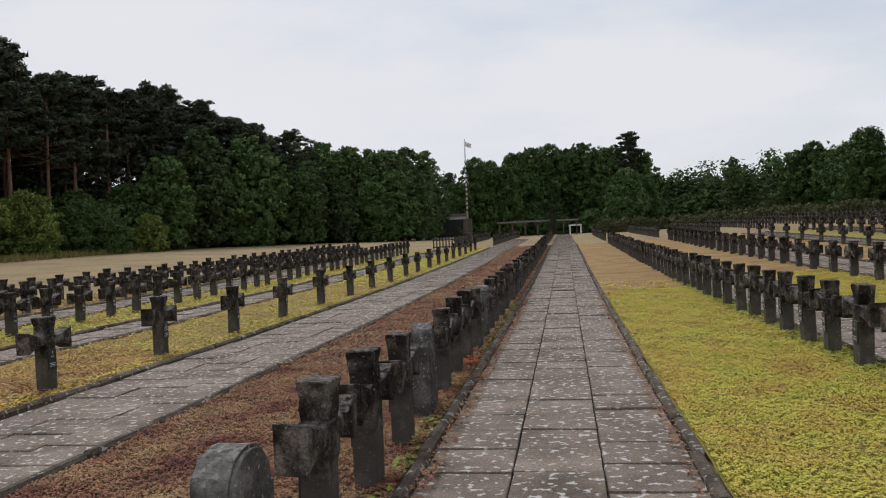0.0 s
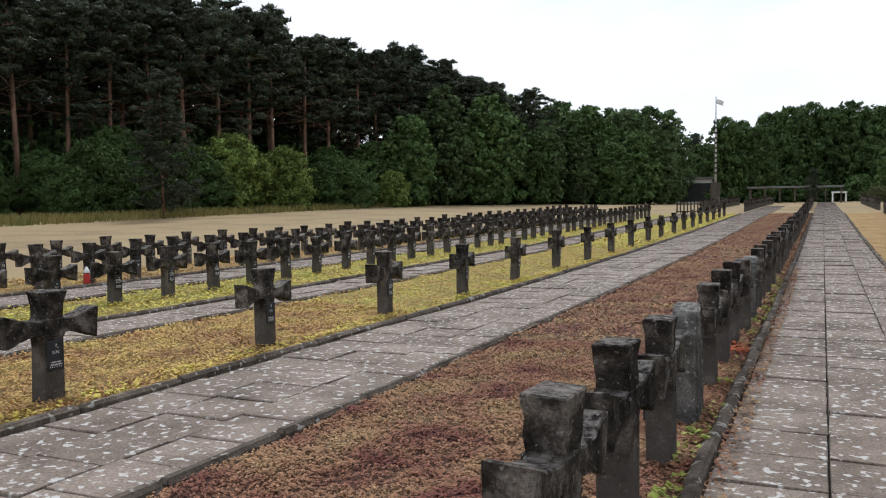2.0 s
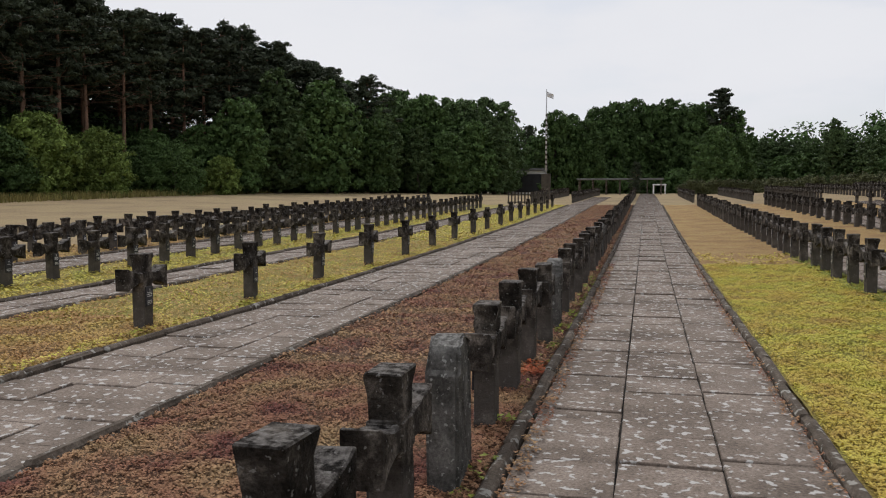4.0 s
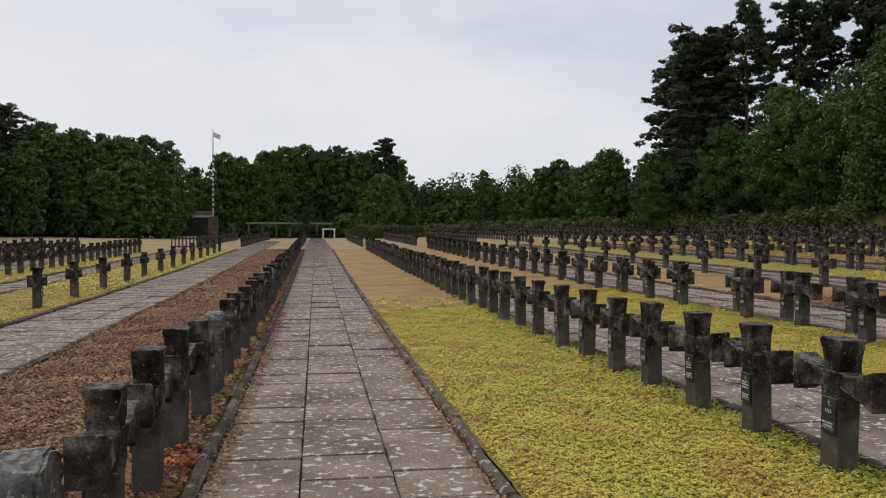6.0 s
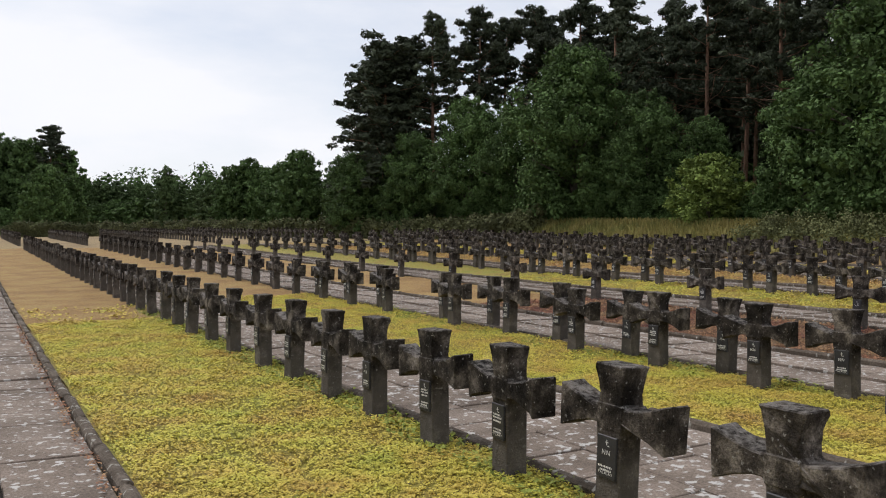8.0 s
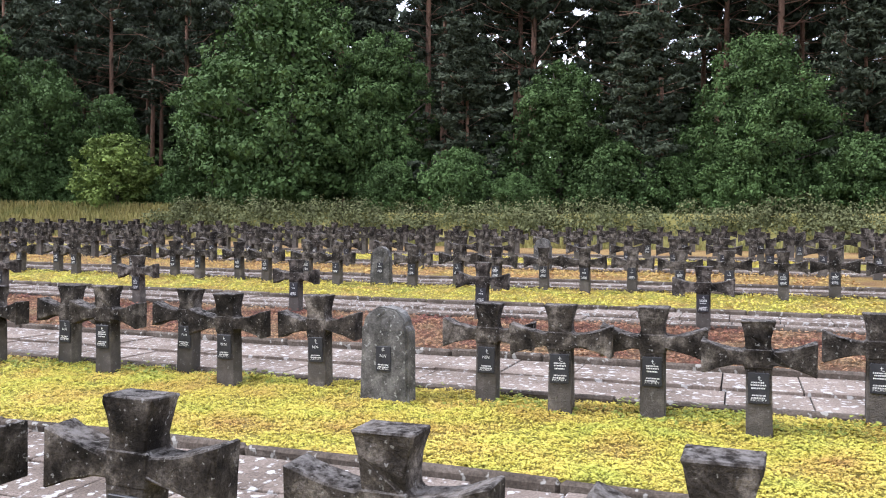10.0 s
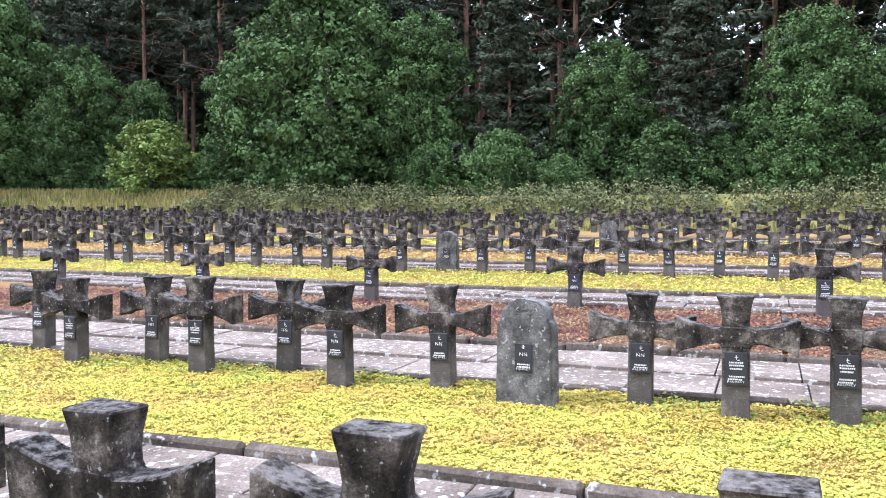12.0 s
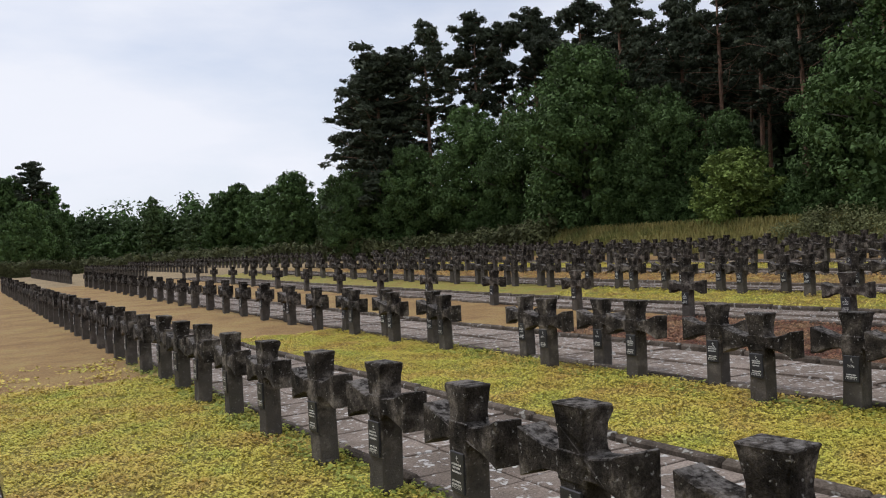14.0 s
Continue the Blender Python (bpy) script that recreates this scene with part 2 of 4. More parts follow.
def tube(pts, radii, sides=7):
    """Verts and faces of a tapered tube."""
    vs, fs = [], []
    for i, (p, r) in enumerate(zip(pts, radii)):
        p = Vector(p)
        d = (Vector(pts[min(i + 1, len(pts) - 1)]) - Vector(pts[max(i - 1, 0)])).normalized()
        a = d.orthogonal().normalized()
        b = d.cross(a)
        for k in range(sides):
            t = 2 * math.pi * k / sides
            vs.append(p + r * (math.cos(t) * a + math.sin(t) * b))
    for i in range(len(pts) - 1):
        for k in range(sides):
            k2 = (k + 1) % sides
            fs.append((i * sides + k, i * sides + k2, (i + 1) * sides + k2, (i + 1) * sides + k))
    fs.append(tuple(range(sides))[::-1])
    fs.append(tuple(range((len(pts) - 1) * sides, len(pts) * sides)))
    return vs, fs


def join(pieces):
    vs, fs = [], []
    for v, f in pieces:
        o = len(vs)
        vs += v
        fs += [tuple(i + o for i in q) for q in f]
    return vs, fs


# ---- the lie of the land ----
RISE_X = (1.5, 2.8, 6.5, 11.4, 15.2, 19.3, 23.4, 29.0)
RISE_Z = (0.0, 0.03, 0.105, 0.25, 0.42, 0.60, 0.76, 0.98)
RISE_Y = (14.0, 24.0, 36.0, 60.0, 92.0, 130.0, 200.0)
RISE_YZ = (0.0, 0.07, 0.24, 0.70, 1.13, 1.28, 1.5)


def rise(x, y=0.0):
    """Height of the paved ground: level about the walked path, rising gently towards +x and far ahead."""
    return float(np.interp(x, RISE_X, RISE_Z) + np.interp(y, RISE_Y, RISE_YZ))


PATH_Y0, PATH_Y1 = -6.0, 58.0
# beds and paths across: (name, x0, x1)
PATHS = [(-12.8, -11.2), (-8.87, -7.75), (-5.22, -3.6), (-1.04, 0.65), (3.05, 4.68), (6.95, 8.6), (11.6, 13.05), (15.6, 17.0), (19.6, 21.0), (23.6, 25.0)]
BEDS = [
    (-15.5, -12.9, M_ORG, "orange-brown dry stonecrop bed edged with dark kerbs"),
    (-11.1, -8.97, M_YEL, "yellow-green stonecrop bed edged with dark kerbs"),
    (-7.65, -5.32, M_ORG, "orange and yellow dry stonecrop bed under sparse crosses"),
    (-3.5, -1.14, M_RED, "red-brown parched stonecrop bed behind a row of crosses"),
    (0.75, 2.95, M_YEL, "bright yellow-green stonecrop bed with parched patches"),
    (4.78, 6.85, M_YEL, "yellow-green stonecrop bed between two paved paths"),
    (8.7, 11.5, M_RED, "red-brown parched stonecrop bed edged with dark kerbs"),
    (13.15, 15.5, M_YEL, "yellow-green stonecrop bed between two paved paths"),
    (17.1, 19.5, M_ORG, "orange-brown dry stonecrop bed between two paved paths"),
    (21.1, 23.5, M_YEL, "yellow-green stonecrop bed between two paved paths"),
    (25.1, 28.8, M_TAN, "parched tan stonecrop bed below the bank"),
]

# ---- ground: one sheet to the horizon ----
def ground_z(x, y):
    z = rise(x, y) - 0.035
    if x > 29.0:
        t = min((x - 29.0) / 3.5, 1.0)
        z += 1.35 * t * t * (3 - 2 * t)
    if x < -16:
        t = min((-16 - x) / 25.0, 1.0)
        z += 0.55 * t
    return z


xs = sorted(set([-900, -400, -200, -120, -80, -60, -50, -41, -36, -31, -26, -21, -16, -6] + list(RISE_X) + [29.0 + 0.5 * k for k in range(0, 9)] + [36, 45, 60, 90, 150, 300, 900]))
ys = [-900, -300, -100, -50, -25, -10, 0, 7, 14, 19, 24, 30, 36, 48, 60, 76, 92, 110, 130, 160, 200, 300, 500, 900]
gv = [(x, y, ground_z(x, y)) for y in ys for x in xs]
gf = [(j * len(xs) + i, j * len(xs) + i + 1, (j + 1) * len(xs) + i + 1, (j + 1) * len(xs) + i) for j in range(len(ys) - 1) for i in range(len(xs) - 1)]
ground_me = mesh_of("ground", gv, gf, M_EARTH, True)
ground_me.materials.append(M_BANK)
ground_me.materials.append(M_FOREST)
for p in ground_me.polygons:
    cx = p.center.x
    p.material_index = 2 if cx > 34 or cx < -46 or p.center.y > 132 else 1 if cx > 29.0 else 0
ground = tagged(new("ground", ground_me), "parched tan lawn rising gently to a grassy bank", "ground", kind="structure")
# ---- beds ----
def bed_sheet(x0, x1, y0, y1, material, label, step=0.12):
    nx, ny = max(2, int((x1 - x0) / 0.12)), max(2, int((y1 - y0) / step))
    gx = np.linspace(x0, x1, nx + 1)
    gy = np.linspace(y0, y1, ny + 1)
    X, Y = np.meshgrid(gx, gy)
    Z = np.interp(X, RISE_X, RISE_Z) + np.interp(Y, RISE_Y, RISE_YZ) + 0.008 + 0.014 * np.sin(X * 5.1 + np.sin(Y * 2.3)) * np.sin(Y * 3.7 + 1.0) + rng.uniform(-0.006, 0.006, X.shape)
    v = np.stack([X, Y, Z], -1).reshape(-1, 3)
    w = nx + 1
    idx = np.arange((nx + 1) * (ny + 1)).reshape(ny + 1, w)
    f = np.stack([idx[:-1, :-1], idx[:-1, 1:], idx[1:, 1:], idx[1:, :-1]], -1).reshape(-1, 4)
    return tagged(new("planting_bed", mesh_of("planting_bed", v.tolist(), f.tolist(), material, True)), label, "planting bed", kind="structure")


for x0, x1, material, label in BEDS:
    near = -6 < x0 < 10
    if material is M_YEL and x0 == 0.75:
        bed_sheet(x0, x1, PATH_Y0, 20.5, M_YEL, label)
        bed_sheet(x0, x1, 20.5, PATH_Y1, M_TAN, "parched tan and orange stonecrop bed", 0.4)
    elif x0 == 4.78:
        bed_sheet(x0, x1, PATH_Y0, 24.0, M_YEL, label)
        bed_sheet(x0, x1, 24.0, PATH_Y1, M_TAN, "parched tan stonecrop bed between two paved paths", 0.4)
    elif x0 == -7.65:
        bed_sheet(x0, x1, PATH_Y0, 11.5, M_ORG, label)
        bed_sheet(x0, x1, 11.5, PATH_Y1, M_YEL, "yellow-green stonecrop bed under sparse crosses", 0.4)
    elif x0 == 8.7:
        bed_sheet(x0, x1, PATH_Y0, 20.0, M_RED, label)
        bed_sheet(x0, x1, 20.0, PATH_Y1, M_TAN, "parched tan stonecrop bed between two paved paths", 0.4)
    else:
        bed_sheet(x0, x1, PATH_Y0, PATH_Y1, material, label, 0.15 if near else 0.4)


# sprigs: small leafy tufts standing out of the beds near the walk
def mounds(x, y):
    """Uneven cushions, a hand wide and smaller, between -1 and 1."""
    u, v = x + 0.09 * np.sin(7.3 * y + 2 * x), y + 0.08 * np.sin(8.9 * x - 1.7 * y)
    return 0.40 * np.sin(31 * u + 2 * np.sin(13 * v)) * np.sin(27 * v + 1.6 * np.sin(11 * u)) + 0.35 * np.sin(63 * u + 2.2 * np.sin(29 * v)) * np.sin(57 * v + 1.1) + 0.3 * np.sin(6.1 * u + 1.3 * np.sin(3.2 * v)) * np.sin(5.3 * v + 0.7)


def sprigs(name, label, material, x0, x1, y0, y1, n, size, clump=0.0):
    px, py = rng.uniform(x0, x1, n), rng.uniform(y0, y1, n)
    if clump:
        keep = (np.sin(px * 4.3 + np.sin(py * 1.9) * 2) * np.sin(py * 3.1 + px) + rng.uniform(-0.6, 0.6, n)) > clump
        px, py = px[keep], py[keep]
        n = len(px)
    mound = mounds(px, py)
    keep = mound + rng.uniform(-0.45, 0.45, n) > -0.28      # hollows open onto the sheet and its painted-in shade
    px, py, mound = px[keep], py[keep], mound[keep]
    n = len(px)
    pz = np.interp(px, RISE_X, RISE_Z) + np.interp(py, RISE_Y, RISE_YZ) + 0.006 + 0.020 * np.clip(mound + 0.35, 0, 1.2) + 0.014 * np.sin(px * 5.1 + np.sin(py * 2.3)) * np.sin(py * 3.7 + 1.0)
    s = rng.uniform(0.5, 1.2, n) * size
    quads = []
    for k in range(2):                        # flat leafy rosettes, two leaves a sprig
        a = rng.uniform(0, 2 * np.pi, n)
        mid = np.stack([px + rng.normal(0, 0.3, n) * s, py + rng.normal(0, 0.3, n) * s, pz + s * rng.uniform(0.1, 1.3, n)], -1)
        tri = []
        for q in range(3):
            t = a + q * 2.1
            tri.append(mid + np.stack([np.cos(t), np.sin(t), rng.uniform(-0.6, 0.6, n)], -1) * (s * 0.66)[:, None])
        quads.append(np.stack(tri, 1))
    tagged(new(name, quads_mesh(name, np.concatenate(quads), material)), label, "ground cover", kind="stuff")


sprigs("stonecrop_sprigs", "yellow-green stonecrop sprigs carpeting the bed", M_YELC, 0.77, 2.95, 3.5, 11.0, 170000, 0.0135)
sprigs("stonecrop_sprigs", "yellow-green stonecrop sprigs carpeting the bed", M_YELC, 0.77, 2.95, 11.0, 20.5, 75000, 0.018)
sprigs("stonecrop_sprigs", "yellow-green stonecrop sprigs carpeting the bed", M_YELC, 0.77, 2.95, 20.0, 23.0, 2500, 0.04, 0.35)
sprigs("stonecrop_sprigs", "yellow-green stonecrop sprigs carpeting the bed", M_YELC, 4.8, 6.84, 5.0, 13.5, 160000, 0.0135)
sprigs("stonecrop_sprigs", "yellow-green stonecrop sprigs carpeting the bed", M_YELC, 4.8, 6.84, 13.5, 24.0, 60000, 0.019)
# Darker green tufts also carry the crosses' cast shade in their colour.
sprigs("stonecrop_sprigs", "green stonecrop tufts giving the crosses' foot shadows as darker colour", M_GREENC, 2.62, 3.02, 3.0, 22.0, 6000, 0.03)
sprigs("stonecrop_sprigs", "green stonecrop tufts giving the crosses' foot shadows as darker colour", M_GREENC, 6.3, 6.93, 3.0, 20.0, 8000, 0.03, 0.1)
sprigs("stonecrop_sprigs", "green stonecrop patches in the yellow bed", M_GREENC, 0.78, 2.9, 2.5, 20.5, 10000, 0.018, 0.6)
sprigs("stonecrop_sprigs", "dry red-brown stonecrop sprigs", M_REDC, -3.5, -1.14, 3.0, 10.0, 110000, 0.015)
sprigs("stonecrop_sprigs", "dry red-brown stonecrop sprigs", M_REDC, -3.5, -1.14, 10.0, 22.0, 30000, 0.026)
sprigs("stonecrop_sprigs", "orange and yellow dry stonecrop sprigs", M_ORGC, -7.63, -5.34, 4.0, 12.0, 34000, 0.022)
sprigs("stonecrop_sprigs", "yellow-green stonecrop sprigs carpeting the bed", M_YELC, -7.63, -5.34, 11.5, 26.0, 15000, 0.026, 0.05)
sprigs("stonecrop_sprigs", "orange and yellow dry stonecrop sprigs", M_ORGC, -7.63, -5.34, 11.5, 26.0, 14000, 0.026)
sprigs("stonecrop_sprigs", "yellow-green stonecrop sprigs carpeting the bed", M_YELC, -7.63, -5.34, 26.0, 57.0, 14000, 0.045)
sprigs("stonecrop_sprigs", "dry red-brown stonecrop sprigs", M_REDC, -3.5, -1.14, 22.0, 57.0, 26000, 0.04)
sprigs("stonecrop_sprigs", "yellow-green stonecrop sprigs carpeting the bed", M_YELC, -11.05, -9.0, 2.0, 45.0, 26000, 0.036)
sprigs("stonecrop_sprigs", "yellow-green stonecrop sprigs carpeting the bed", M_YELC, 21.15, 23.45, 5.0, 50.0, 16000, 0.05)
sprigs("stonecrop_sprigs", "orange and yellow dry stonecrop sprigs", M_ORGC, 17.15, 19.45, 5.0, 50.0, 18000, 0.045)
sprigs("stonecrop_sprigs", "orange and yellow dry stonecrop sprigs", M_ORGC, -15.45, -12.95, 2.0, 50.0, 18000, 0.045)
sprigs("stonecrop_sprigs", "yellow-green stonecrop sprigs along the kerb", M_YELC, -5.62, -5.34, 2.0, 24.0, 3500, 0.03)
sprigs("stonecrop_sprigs", "dry red-brown stonecrop sprigs", M_REDC, 8.72, 11.48, 5.0, 20.0, 30000, 0.026)
sprigs("stonecrop_sprigs", "yellow-green stonecrop sprigs carpeting the bed", M_YELC, 13.17, 15.48, 5.0, 26.0, 18000, 0.032)
for material, x0, x1, y1 in ((M_YELC, 0.77, 2.95, 3.5), (M_YELC, 4.8, 6.84, 5.0), (M_REDC, -3.5, -1.14, 3.0), (M_ORGC, -7.63, -5.34, 4.0), (M_REDC, 8.72, 11.48, 5.0)):
    sprigs("stonecrop_sprigs", "stonecrop sprigs carpeting the start of the bed", material, x0, x1, PATH_Y0, y1, 26000, 0.026)
sprigs("plant_litter", "dry plant litter gathered along the kerb", M_REDC, -1.04, -0.92, 2.5, 20.0, 2600, 0.022)
sprigs("plant_litter", "dry plant litter gathered along the kerb", M_REDC, 0.56, 0.65, 2.5, 20.0, 1600, 0.02)
sprigs("moss", "green moss in the joint beside the kerb", M_GREENC, -1.26, -1.12, 2.5, 20.0, 1500, 0.035, 0.2)
sprigs("flowering_tuft", "orange-red stonecrop tuft at the kerb", M_FLOWER, -1.32, -1.14, 9.9, 10.4, 150, 0.035)


# ---- crosses and steles ----
def cross_outline():
    """Half outline (y >= 0) of the cross, from foot to top."""
    half = [(0.090, -0.12), (0.088, 0.0), (0.084, 0.40), (0.084, 0.47)]
    for k in range(6):                       # lower edge of the arm, curving down to its end
        t = k / 5
        half.append((0.10 + 0.275 * t, 0.508 - 0.072 * t ** 1.8))
    half.append((0.380, 0.668))
    for k in range(6):                       # upper edge of the arm, hollow
        t = 1 - k / 5
        half.append((0.10 + 0.276 * t, 0.606 + 0.070 * t ** 1.7))
    half += [(0.086, 0.624), (0.083, 0.67), (0.092, 0.73), (0.108, 0.79), (0.118, 0.818)]
    return half


def cross_bm(seed, d=0.072):
    r = random.Random(seed)
    half = cross_outline()
    ring = half + [(-y, z) for y, z in half[::-1]]
    bm = bmesh.new()
    front = [bm.verts.new((-d, y, z)) for y, z in ring]
    face = bm.faces.new(front[::-1])
    got = bmesh.ops.extrude_face_region(bm, geom=[face])["geom"]
    for v in got:
        if isinstance(v, bmesh.types.BMVert):
            v.co.x = d
    bmesh.ops.recalc_face_normals(bm, faces=bm.faces[:])
    for v in bm.verts:                       # head and arm ends thicken outwards
        if v.co.z > 0.7:
            v.co.x *= 1.0 + 0.10 * (v.co.z - 0.7) / 0.1
        if abs(v.co.y) > 0.12:
            v.co.x *= 1.0 + 0.12 * (abs(v.co.y) - 0.12) / 0.25
        v.co += Vector((r.uniform(-1, 1), r.uniform(-1, 1), r.uniform(-1, 1))) * 0.004
    sharp = [e for e in bm.edges if len(e.link_faces) == 2 and e.calc_face_angle(0) > 0.6]
    bmesh.ops.bevel(bm, geom=sharp, offset=0.007, segments=1, affect="EDGES")
    box_bm(bm, 0, 0, 0.552, 2 * d + 0.012, 0.182, 0.135, 0.006)     # the raised square at the crossing
    return bm


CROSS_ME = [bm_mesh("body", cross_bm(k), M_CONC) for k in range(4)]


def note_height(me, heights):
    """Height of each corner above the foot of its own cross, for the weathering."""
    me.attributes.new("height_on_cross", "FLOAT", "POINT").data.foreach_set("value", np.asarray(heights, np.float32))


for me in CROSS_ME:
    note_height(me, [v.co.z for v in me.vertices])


def slab_bm(cx, cy, cz, sx, sy, sz, bev):
    bm = bmesh.new()
    box_bm(bm, cx, cy, cz, sx, sy, sz, bev)
    return bm


PLAQUE_ME = bm_mesh("plaque", slab_bm(-0.079, 0, 0.350, 0.014, 0.140, 0.215, 0.003), M_PLAQUE)


def words(text, size, z, x, wide):
    """Outline lettering on a face that looks along -x, centred at height z."""
    cu = bpy.data.curves.new("words", "FONT")
    cu.body, cu.size, cu.space_character = text, size, wide
    ob = new("words", cu)
    me = bpy.data.meshes.new_from_object(ob.evaluated_get(bpy.context.evaluated_depsgraph_get()))
    co = np.array([v.co[:] for v in me.vertices])
    faces = [tuple(p.vertices) for p in me.polygons]
    bpy.data.objects.remove(ob)
    mid = (co[:, 0].min() + co[:, 0].max()) / 2
    return [(x, -(p[0] - mid), z + p[1]) for p in co], faces


def bar(y0, y1, z0, z1, x=-0.0872):
    return [(x, y0, z0), (x, y0, z1), (x, y1, z1), (x, y1, z0)], [(0, 1, 2, 3)]


def lettering(seed, unknown, star=False):
    r = random.Random(seed)
    x = -0.0872
    pieces = [words("PALMIRY", 0.021, 0.262, x, 1.35)]
    if star:
        pieces += [bar(-0.012, 0.012, 0.418, 0.421), bar(-0.012, 0.012, 0.430, 0.433), bar(-0.003, 0.003, 0.412, 0.440)]
    else:
        pieces += [bar(-0.014, 0.006, 0.424, 0.428), bar(-0.005, -0.001, 0.410, 0.440), bar(-0.022, -0.008, 0.406, 0.410)]
    lines = [0.302, 0.284]
    if unknown:
        pieces.append(words("NN", 0.036, 0.362, x, 1.25))
    else:
        lines += [0.392, 0.374, 0.352]
    for z in lines:
        y = -0.052 + r.uniform(0, 0.018)
        end = 0.052 - r.uniform(0, 0.018)
        while y < end:
            w = r.uniform(0.005, 0.010)
            pieces.append(bar(y, y + w, z - 0.005, z + 0.005))
            y += w + 0.0035
    return mesh_of("lettering", *join(pieces), M_PAINT)


TEXT_ME = [lettering(40 + k, k < 2) for k in range(5)]
STAR_TEXT = lettering(60, True, True)


def cross(x, y, face=-1, seed=0, plaque=True, label="", group="grave crosses"):
    """A concrete cross whose inscription looks along face * x."""
    r = random.Random(seed)
    ob = empty("grave_cross", (x, y, rise(x, y)), label or "weathered dark concrete grave cross with flared arms and a slate plaque", "grave cross", group)
    tilt = (math.radians(r.uniform(-1.5, 1.5)), math.radians(r.uniform(-1.8, 1.8)), math.radians(r.uniform(-3, 3)) + (0 if face < 0 else math.pi))
    ob.rotation_euler = tilt
    s = r.uniform(0.965, 1.015)
    ob.scale = (s, s, s)
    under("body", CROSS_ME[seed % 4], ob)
    if plaque:
        p = under("plaque", PLAQUE_ME, ob, "dark slate plaque with white lettering")
        tagged(under("lettering", TEXT_ME[r.randrange(5)], p), kind="stuff")
    return ob


def stele_bm(seed):
    bm = bmesh.new()
    ring = [(0.215, -0.1), (0.215, 0.0), (0.205, 0.60), (0.185, 0.625)]
    for k in range(13):
        t = math.pi * k / 12
        ring.append((0.182 * math.cos(t), 0.63 + 0.155 * math.sin(t)))
    ring += [(-0.185, 0.625), (-0.205, 0.60), (-0.215, 0.0), (-0.215, -0.1)]
    front = [bm.verts.new((-0.075, y, z)) for y, z in ring]
    face = bm.faces.new(front[::-1])
    for v in bmesh.ops.extrude_face_region(bm, geom=[face])["geom"]:
        if isinstance(v, bmesh.types.BMVert):
            v.co.x = 0.085
    bmesh.ops.recalc_face_normals(bm, faces=bm.faces[:])
    r = random.Random(seed)
    for v in bm.verts:
        v.co += Vector((r.uniform(-1, 1), r.uniform(-1, 1), r.uniform(-1, 1))) * 0.005
    bmesh.ops.bevel(bm, geom=[e for e in bm.edges if len(e.link_faces) == 2 and e.calc_face_angle(0) > 0.9], offset=0.014, segments=2, affect="EDGES")
    return bm


def star_bm():
    """A six-pointed star of thin raised bars."""
    bm = bmesh.new()
    for flip in (0, math.pi):
        pts = [(0.085 * math.sin(flip + k * 2 * math.pi / 3), 0.67 + 0.085 * math.cos(flip + k * 2 * math.pi / 3)) for k in range(3)]
        for a, b in ((0, 1), (1, 2), (2, 0)):
            (y0, z0), (y1, z1) = pts[a], pts[b]
            n = Vector((0, z1 - z0, -(y1 - y0))).normalized() * 0.006
            quad = []
            for x in (-0.074, -0.083):
                quad.append([bm.verts.new((x, y0 + n.y, z0 + n.z)), bm.verts.new((x, y1 + n.y, z1 + n.z)), bm.verts.new((x, y1 - n.y, z1 - n.z)), bm.verts.new((x, y0 - n.y, z0 - n.z))])
            lo, hi = quad
            bm.faces.new(hi)
            for i in range(4):
                bm.faces.new((lo[i], lo[(i + 1) % 4], hi[(i + 1) % 4], hi[i]))
    bmesh.ops.recalc_face_normals(bm, faces=bm.faces[:])
    return bm


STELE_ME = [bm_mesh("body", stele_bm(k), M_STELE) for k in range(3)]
STAR_ME = bm_mesh("star", star_bm(), M_STELE)
SPLAQUE_ME = bm_mesh("plaque", slab_bm(-0.081, 0, 0.37, 0.012, 0.13, 0.20, 0.003), M_PLAQUE)


def stele(x, y, face=-1, seed=0):
    r = random.Random(seed + 900)
    ob = empty("gravestone", (x, y, rise(x, y) - 0.02), "grey lichened round-topped gravestone with a carved star and slate plaque", "gravestone", "round-topped gravestones")
    ob.rotation_euler = (0, math.radians(r.uniform(-1.5, 1.5)), math.radians(r.uniform(-3, 3)) + (0 if face < 0 else math.pi))
    under("body", STELE_ME[seed % 3], ob)
    under("star", STAR_ME, ob, "carved six-pointed star")
    p = under("plaque", SPLAQUE_ME, ob, "dark slate plaque with white lettering")
    t = tagged(under("lettering", STAR_TEXT, p), kind="stuff")
    t.location = (-0.001, 0, 0.02)
    return ob


